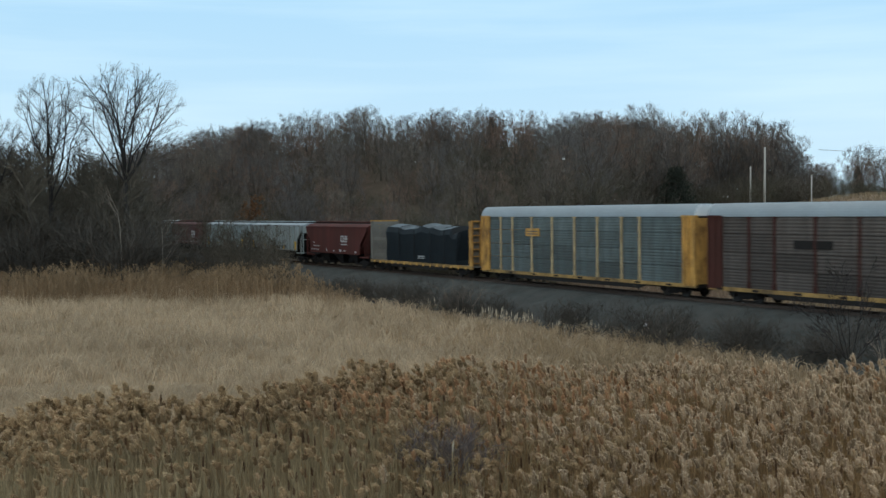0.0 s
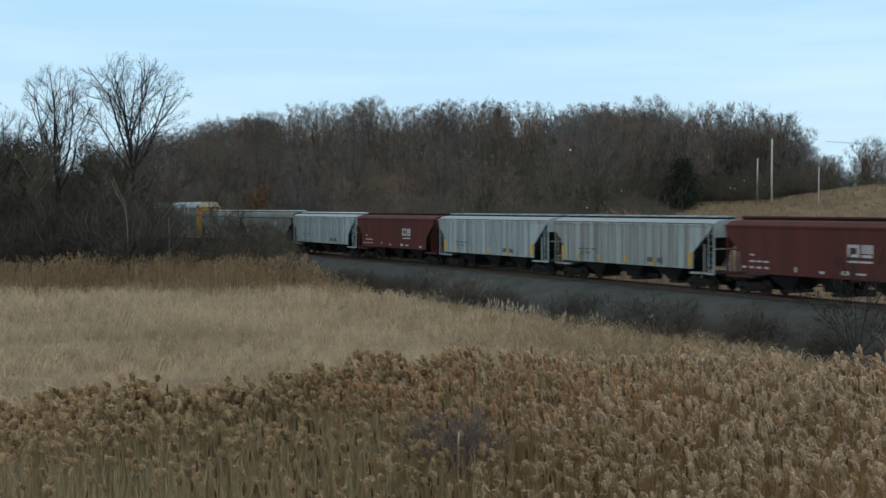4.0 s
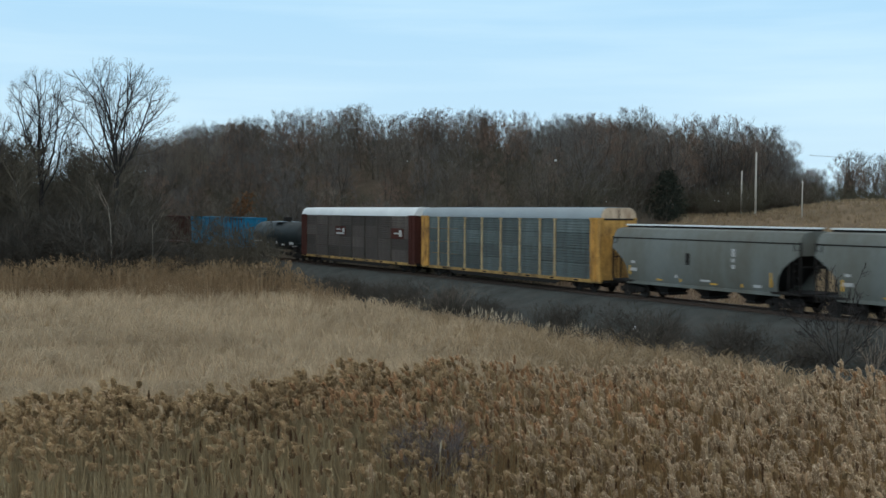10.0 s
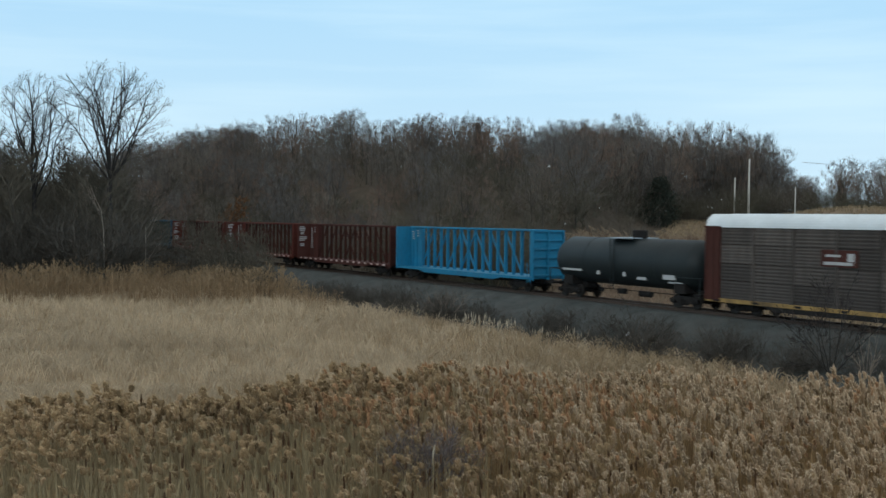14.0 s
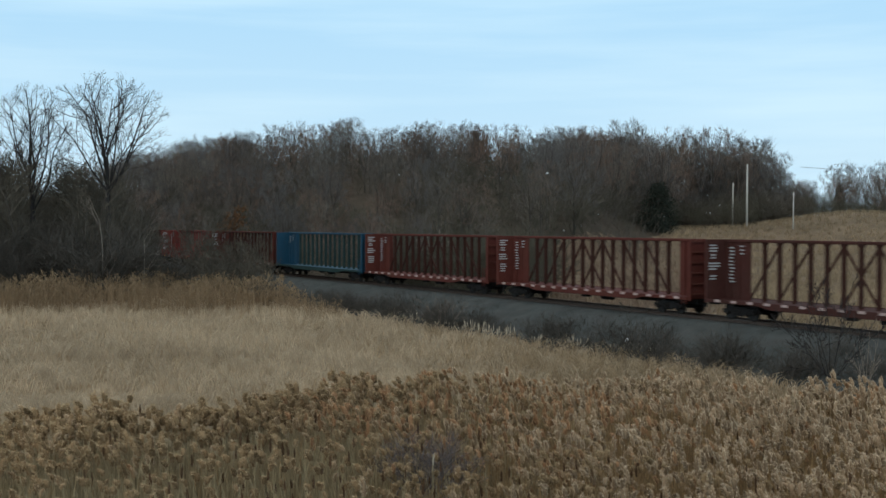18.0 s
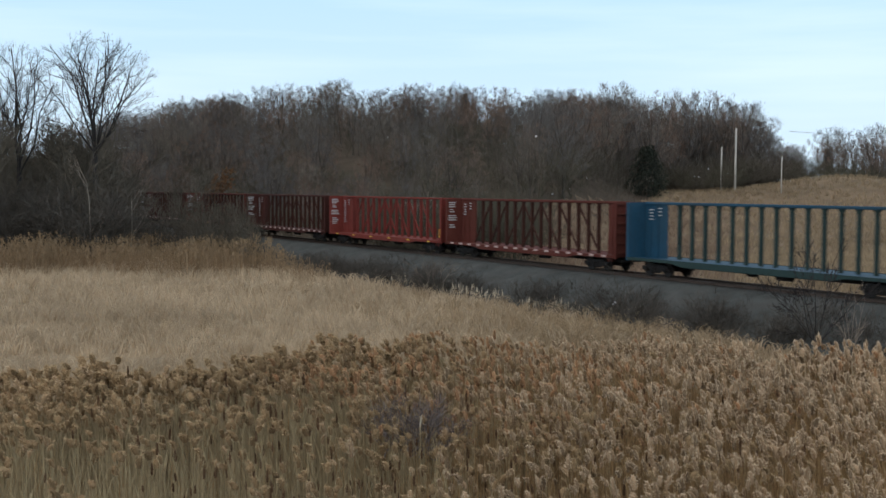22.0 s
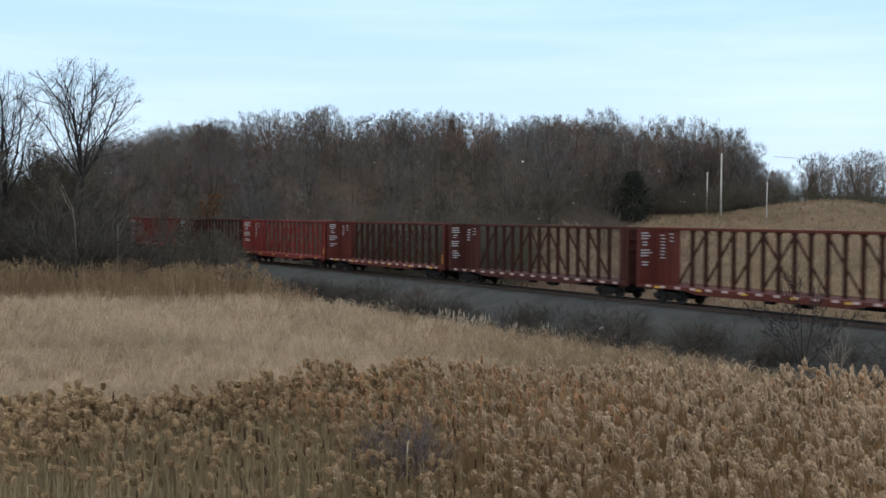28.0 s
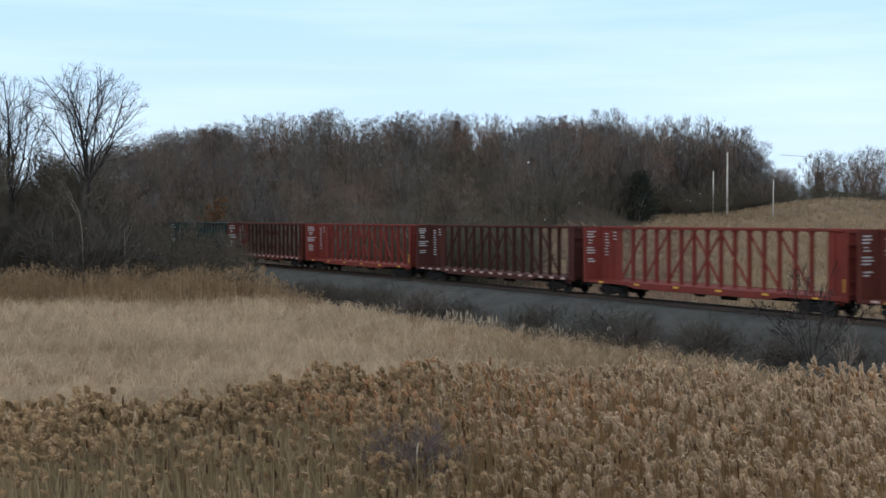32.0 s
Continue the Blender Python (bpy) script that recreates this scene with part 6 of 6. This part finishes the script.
def make_bank_brush():
    """Leafless shrubs along the foot of the bank, on the marsh side and behind."""
    rng = random.Random(23)
    forms = [shrub_form(200 + i, 1.45, 14, 0.016, (6, 5)) for i in range(6)]
    firsts, count = [], 0
    for k in range(230):
        s = rng.uniform(-112, 26)
        u = -rng.uniform(5.2, 8.6)
        if rng.random() < 0.30 and s > -40:
            u = -rng.uniform(4.2, 5.4)
        dens = 0.65 + 0.35 * math.sin(s * 0.33) + (0.3 if s > -15 else 0)
        if rng.random() > dens + 0.25:
            continue
        x, y = on_track(s, u)
        size = rng.uniform(0.6, 1.25) * (1.0 if rng.random() < 0.85 else 1.4)
        i = count % len(forms)
        if count < len(forms):
            firsts.append(shrub_thing("bank_shrub", "low dark leafless shrub on the stony bank", forms[i].meshes(SHRUB, SHRUB), x, y, rng.uniform(0, 360), size, "shrubs along the bank"))
        else:
            scaled_copy(firsts[i], x, y, rng.uniform(0, 360), size, rng.uniform(1.0, 1.5))
        count += 1
    # the larger bare bush close to the reeds, and its pale neighbour
    t = vase_tree(260, 5.6, 0.030, 8, (8, 6, 4), 1.1, 0.16)
    shrub_thing("bare_bush", "tall dark bare bush beside the reeds", t.meshes(DARK_BARK, DARK_TWIG), 17.4, 49.5, 0, 1.0)
    t = vase_tree(261, 3.7, 0.016, 7, (4, 3, 2), 0.5, 0.12)
    shrub_thing("bare_bush", "pale bare bush with upright stems", t.meshes(TWIG_PALE, TWIG_PALE), 18.9, 49.3, 0, 1.0)
    t = shrub_form(262, 3.0, 12, 0.03, (6, 5))
    shrub_thing("bare_bush", "dark bare bush at the marsh edge", t.meshes(SHRUB, SHRUB), 22.4, 49.0, 0, 1.0)
    t = shrub_form(263, 2.6, 8, 0.03, (5, 5))
    shrub_thing("bare_bush", "small bare bush against the stone bank", t.meshes(TWIG, TWIG), 1.4, 82.5, 0, 1.0)
    t = shrub_form(264, 2.0, 14, 0.04, (7, 5))
    shrub_thing("bare_bush", "rounded dark bush on the bank", t.meshes(SHRUB, SHRUB), 12.0, 61.8, 0, 0.9)
    v, tris = shrub_form(265, 0.85, 40, 0.011, (6, 5), 0).twigs.arrays()
    ob = new("dried_weed", fast_mesh("dried_weed", v, tris, GREY_SHRUB))
    ob.matrix_world = pose(0.0, 19.7, 3.25) @ Matrix.Diagonal((1.25, 1.25, 0.9, 1))
    tagged(ob, "grey dried weed tangle among the reeds", "weed", kind="stuff")
    ob = tagged(new("broken_stalk"), "single reed stalk with a pale broken tip", "stalk")
    part("stem", Build().tube([(0, 0, -0.2), (0.02, 0, 2.2), (0.0, 0.02, 3.82)], [0.012, 0.011, 0.010], 6), REED_STEM, ob)
    part("tip", Build().tube([(0.0, 0.02, 3.8), (0.01, 0.02, 3.9), (0.02, 0.02, 4.0)], [0.013, 0.017, 0.006], 6), SPIKE, ob, "pale frayed tip")
    ob.matrix_world = pose(0.12, 18.9, 0)


def make_hill_wood():
    rng = random.Random(31)
    forms = [crown_tree(300 + i, 11.6 + 0.4 * (i % 4), 0.029, 0.80 + 0.12 * (i % 3), (0.14, 0.20, 0.28)[i % 3]) for i in range(8)]
    hues = (TWIG, TWIG_RED, TWIG_GREY, TWIG, TWIG_GREY, TWIG_RED, TWIG_GREY, TWIG)
    meshes = [f.meshes(BARK, hues[i]) for i, f in enumerate(forms)]
    firsts, placed, extra = {}, 0, []
    tries = 0
    while placed < 800 and tries < 40000:
        tries += 1
        y = rng.uniform(104, 330) if rng.random() < 0.7 else rng.uniform(200, 290)
        bear = rng.uniform(-0.46, 0.45)
        pick = rng.random()
        if pick < 0.14:
            y, bear = rng.uniform(190, 400), rng.uniform(-0.40, -0.10)
        elif pick < 0.30:
            y, bear = rng.uniform(250, 430), rng.uniform(-0.33, -0.15)
        elif pick < 0.40:
            y, bear = rng.uniform(205, 236), rng.uniform(0.10, 0.28)
        elif pick < 0.45:
            y, bear = rng.uniform(227, 255), rng.uniform(0.24, 0.333)
        x = bear * y
        s, u = track_su(x, y)
        if u < 9 or (bear > float(wood_edge(y))):
            continue
        if abs(bear - 0.201) < 0.026 and 150 < y < 203:
            continue
        if y > 225 and bear > 0.19 and (0.334 < bear < 0.352 or y > 290):
            continue
        size = rng.uniform(0.76, 1.12) * (0.8 if u < 25 else 1.0) * (1.0 - 0.10 * float(smooth(-0.13, -0.06, bear)) + 0.44 * float(smooth(0.11, 0.18, bear)) * (1 - 0.25 * float(smooth(0.24, 0.30, bear)))) * (1 - 0.45 * float(smooth(0.282, 0.33, bear)) * (bear < 0.345)) * (rng.uniform(0.78, 1.12) if bear > 0.14 else 1.0)
        if bear > 0.338:
            size *= 0.92
        k = placed % 8
        if k not in firsts:
            ob = tree_thing("hill_tree", "bare grey-brown tree on the wooded hill", meshes[k], ground_pose(x, y, rng.uniform(0, 360)), "trees on the hill")
            ob.scale = (size, size, size)
            firsts[k] = ob
        elif placed < 300:
            scaled_copy(firsts[k], x, y, rng.uniform(0, 360), size, rng.uniform(1.0, 1.4))
        else:
            extra.append((k, x, y, rng.uniform(0, 6.28), size, rng.uniform(1.0, 1.4)))
        placed += 1
    # the rest of the wood joined
    groups = (("far_wood_trunks", 0, BARK, (0, 1, 2, 3, 4, 5, 6, 7)), ("far_wood_crowns", 1, TWIG, (0, 3, 7)), ("far_wood_crowns", 1, TWIG_RED, (1, 5)), ("far_wood_crowns", 1, TWIG_GREY, (2, 4, 6)))
    for name, which, mat, members in groups:
        vs, fs, base = [], [], 0
        data = []
        for f in forms:
            if which:
                # the distant trees carry fewer twigs
                v, t = f.twigs.arrays()
                t = t[np.random.rand(len(t)) < 0.60]
                used, t = np.unique(t, return_inverse=True)
                data.append((v[used], t.reshape(-1, 3)))
            else:
                v = np.array(f.wood.v, float)
                q = np.array([p for p in f.wood.f if len(p) == 4], int)
                data.append((v, np.concatenate([q[:, [0, 1, 2]], q[:, [0, 2, 3]]])))
        for k, x, y, a, size, wide in extra:
            if k not in members:
                continue
            v, t = data[k]
            c, s = math.cos(a), math.sin(a)
            w = np.stack([(v[:, 0] * c - v[:, 1] * s) * size * wide + x, (v[:, 0] * s + v[:, 1] * c) * size * wide + y, v[:, 2] * size + float(ground_height(x, y))], 1)
            vs.append(w), fs.append(t + base)
            base += len(v)
        tagged(new(name, fast_mesh(name, np.concatenate(vs), np.concatenate(fs), mat)), "distant bare woodland", "woods", kind="stuff")
    # low undergrowth that fills the wood's edge
    pool = [shrub_form(340 + i, 3.6, 9, 0.034, (6, 5), 0).twigs.arrays() for i in range(6)]
    pts = []
    while len(pts) < 420:
        y = rng.uniform(96, 300)
        bear = rng.uniform(-0.46, 0.45)
        x = bear * y
        s, u = track_su(x, y)
        if u < 7 or bear > float(wood_edge(y)) + 0.004 or (y > 250 and bear > 0.3) or (abs(bear - 0.201) < 0.024 and 140 < y < 201):
            continue
        pts.append((x, y, float(ground_height(x, y))))
    for k in range(90):
        bear = rng.uniform(-0.04, 0.105)
        y = on_track((TX - bear * TY) / (bear * HY - HX))[1] + rng.uniform(13, 45)
        x = bear * y
        pts.append((x, y, float(ground_height(x, y))))
    for k in range(230):
        y, bear = (rng.uniform(222, 250), rng.uniform(0.26, 0.42)) if k < 80 else (rng.uniform(206, 245), rng.uniform(0.10, 0.285)) if k < 190 else (rng.uniform(165, 260), rng.uniform(-0.30, -0.18))
        pts.append((bear * y, y, float(ground_height(bear * y, y))))
    while len(pts) < 850:
        s, u = rng.uniform(-400, -20), rng.uniform(45, 110)
        x, y = on_track(s, u)
        if -0.34 < x / y < 0.16:
            pts.append((x, y, float(ground_height(x, y))))
    n = len(pts)
    v, t = scatter(pool, np.array(pts), np.random.uniform(0, 6.28, n), np.random.uniform(0.6, 1.5, n))
    tagged(new("undergrowth", fast_mesh("undergrowth", v, t, UNDERBRUSH)), "tangled leafless undergrowth of the hill wood", "undergrowth", kind="stuff")
    # saplings that close the ridge line and the foot of the right-hand wood
    pool = [shrub_form(350 + i, 4.8, 9, 0.050, (6, 4)).twigs.arrays() for i in range(6)]
    pts = []
    while len(pts) < 640:
        if len(pts) < 460:
            x, y = on_track(rng.uniform(-330, -10), rng.uniform(40, 100))
            if not -0.34 < x / y < 0.19:
                continue
        else:
            bear, y = rng.uniform(0.10, 0.42), rng.uniform(216, 250)
            x = bear * y
            if (0.345 < bear and y < 232) or 0.330 < bear < 0.350:
                continue
        pts.append((x, y, float(ground_height(x, y))))
    n = len(pts)
    v, t = scatter(pool, np.array(pts), np.random.uniform(0, 6.28, n), np.random.uniform(0.6, 1.25, n))
    tagged(new("saplings", fast_mesh("saplings", v, t, TWIG)), "dense leafless saplings along the ridge", "undergrowth", kind="stuff")
    # trees that stand out by colour
    tree_thing("rusty_tree", "young tree that kept its rusty brown leaves", leafy(361, 11.0, 0.24), ground_pose(-30.5, 178.0))
    conifer(40.2, 200.0, 8.8, "dark spreading evergreen at the edge of the field", 1.6)
    conifer(98.5, 275.0, 9.5, "dark conifer among bare trees on the skyline")
    conifer(10.8, 250.0, 10.0, "dark conifer crown above the hill wood", 0.55)
    t = vase_tree(371, 6.5, 0.07, 7, (6, 5, 4), 0.55)
    tree_thing("pale_shrub_tree", "pale bushy bare tree at the wood's foot", t.meshes(TWIG_PALE, TWIG_PALE), ground_pose(1.0, 122.0))


def leafy(seed, h, leaf):
    t = forest_tree(seed, h, 0.06, (10, 6, 5), 0.4)
    rng = random.Random(seed)
    tips = [p for p in t.twigs.v[::7]]
    for p in tips:
        for _ in range(3):
            q = p + rand_dir(rng) * 0.35
            t.twigs.blade([q, q + rand_dir(rng) * leaf, q + rand_dir(rng) * leaf * 1.6], leaf, rand_dir(rng), 0.5)
    return t.meshes(BARK, TWIG_RUST)


def conifer(x, y, h, label, slim=0.8):
    """An evergreen of many short needled sprays, in drooping tiers; slim over 1 gives a broad mound."""
    rng = random.Random(int(x * 10 + y))
    st = Strips()
    boughs = 90 if slim > 1 else 60
    for k in range(boughs):
        u = (k + rng.random()) / boughs
        z = h * (0.05 + 0.92 * u)
        r = h * 0.24 * slim * (math.sin(math.pi * (0.26 + 0.70 * u)) ** 0.8 if slim > 1 else (1 - u) ** 0.85) * rng.uniform(0.7, 1.1) + 0.12
        a = 2.4 * k + rng.uniform(-0.3, 0.3)
        o = Vector((math.cos(a), math.sin(a), 0))
        for _ in range(70):
            w = rng.uniform(0.15, 1.0) ** 0.6
            c = Vector((0, 0, z)) + o * r * w + rand_dir(rng) * 0.075 * h * (0.35 + 0.4 * slim) + Vector((0, 0, -0.05 * h * w))
            st.blade([c, c + (o * 0.5 + rand_dir(rng) * 0.8 + Vector((0, 0, 0.15))).normalized() * rng.uniform(0.25, 0.5)], 0.15, rand_dir(rng), 0.4)
    v, t = st.arrays()
    ob = tagged(new("conifer"), label, "tree")
    part("trunk", Build().tube([(0, 0, -0.3), (0, 0, h * 0.9)], [h * 0.018, 0.03], 6), BARK, ob)
    part("crown", fast_mesh("crown", v, t, NEEDLES), None, ob)
    ob.matrix_world = ground_pose(x, y)


make_reeds()
make_marsh_grass()
make_far_reeds()
make_field_grass()
make_left_trees()
make_bank_brush()
make_hill_wood()


# ---- poles and wires behind the field ----
POLE = material("weathered_pole_wood", (0.52, 0.49, 0.44), 0.9, vary=0.2, scale=1, fine=8, stretch=(1, 1, 0.15))
WIRE = material("overhead_wire", (0.05, 0.05, 0.05), 0.6, bump=0)


def make_poles():
    tops = []
    for x, y, h, r in ((57.0, 205.0, 11.3, 0.21), (57.4, 216.0, 8.2, 0.18), (62.1, 195.0, 6.2, 0.12), (116.0, 300.0, 7.0, 0.12)):
        ob = tagged(new("utility_pole"), "weathered pale wooden utility pole in the field", "utility pole", "utility poles")
        part("shaft", Build().tube([(0, 0, -0.8), (0, 0, h * 0.5), (0.06, 0, h)], [r, r * 0.85, r * 0.68], 10), POLE, ob, smooth_shade=True)
        part("pole_top", Build().box(-0.2, 0.2, -0.05, 0.05, h - 0.40, h - 0.32), POLE, ob)
        ob.matrix_world = ground_pose(x, y, 20)
        tops.append(Vector((x, y, float(ground_height(x, y)) + h - 0.3)))
    b = Build()
    a, c = tops[0] + Vector((16, 20, 0.8)), Vector((150, 300, 21.5))
    b.tube([a.lerp(c, i / 12) + Vector((0, 0, -0.8 * math.sin(math.pi * i / 12))) for i in range(13)], [0.035] * 13, 4)
    tagged(part("overhead_wire", b, WIRE), "thin dark overhead wire", "wire")


make_poles()
SCRAP = material("white_litter", (0.75, 0.76, 0.78), 0.7, bump=0)


def make_litter():
    b = Build()
    b.add([(-0.16, 0, 0), (0.14, 0.02, 0.03), (0.1, 0.1, 0.2), (-0.08, 0.06, 0.24), (0, 0.14, 0.1), (0.02, -0.05, 0.12)], [(0, 1, 5), (1, 2, 5), (2, 3, 5), (3, 0, 5), (0, 4, 1), (1, 4, 2), (2, 4, 3), (3, 4, 0)])
    ob = part("litter_scrap", b, SCRAP)
    x, y = on_track(-12.5, -5.6)
    ob.matrix_world = pose(x, y, float(ground_height(x, y)) + 0.75)
    tagged(ob, "scrap of white litter on the bank", "litter")
    # scraps blown into the twigs at the wood's edge
    caught = ((17.6, 168.0, 15.0, 1.3), (-4.7, 201.0, 16.2, 1.0), (56.2, 230.4, 13.5, 1.2), (51.0, 210.0, 9.9, 0.9), (51.4, 208.4, 9.8, 0.9), (64.8, 228.4, 15.1, 0.9),
              (41.5, 201.0, 9.0, 0.9), (21.9, 163.2, 7.5, 0.8), (18.6, 157.0, 6.9, 1.0), (24.4, 164.0, 9.2, 0.8), (58.0, 213.6, 10.5, 0.8), (52.1, 205.0, 11.2, 0.7))
    for k, (x, y, z, size) in enumerate(caught):
        c = part("litter_scrap", ob.data, None)
        c.matrix_world = pose(x, y, z, 20 * k, 35 * k, 50 * k) @ Matrix.Diagonal((size, size, size, 1))
        tagged(c, "scrap of white litter caught in the twigs", "litter", "litter in the wood")


make_litter()


motions()
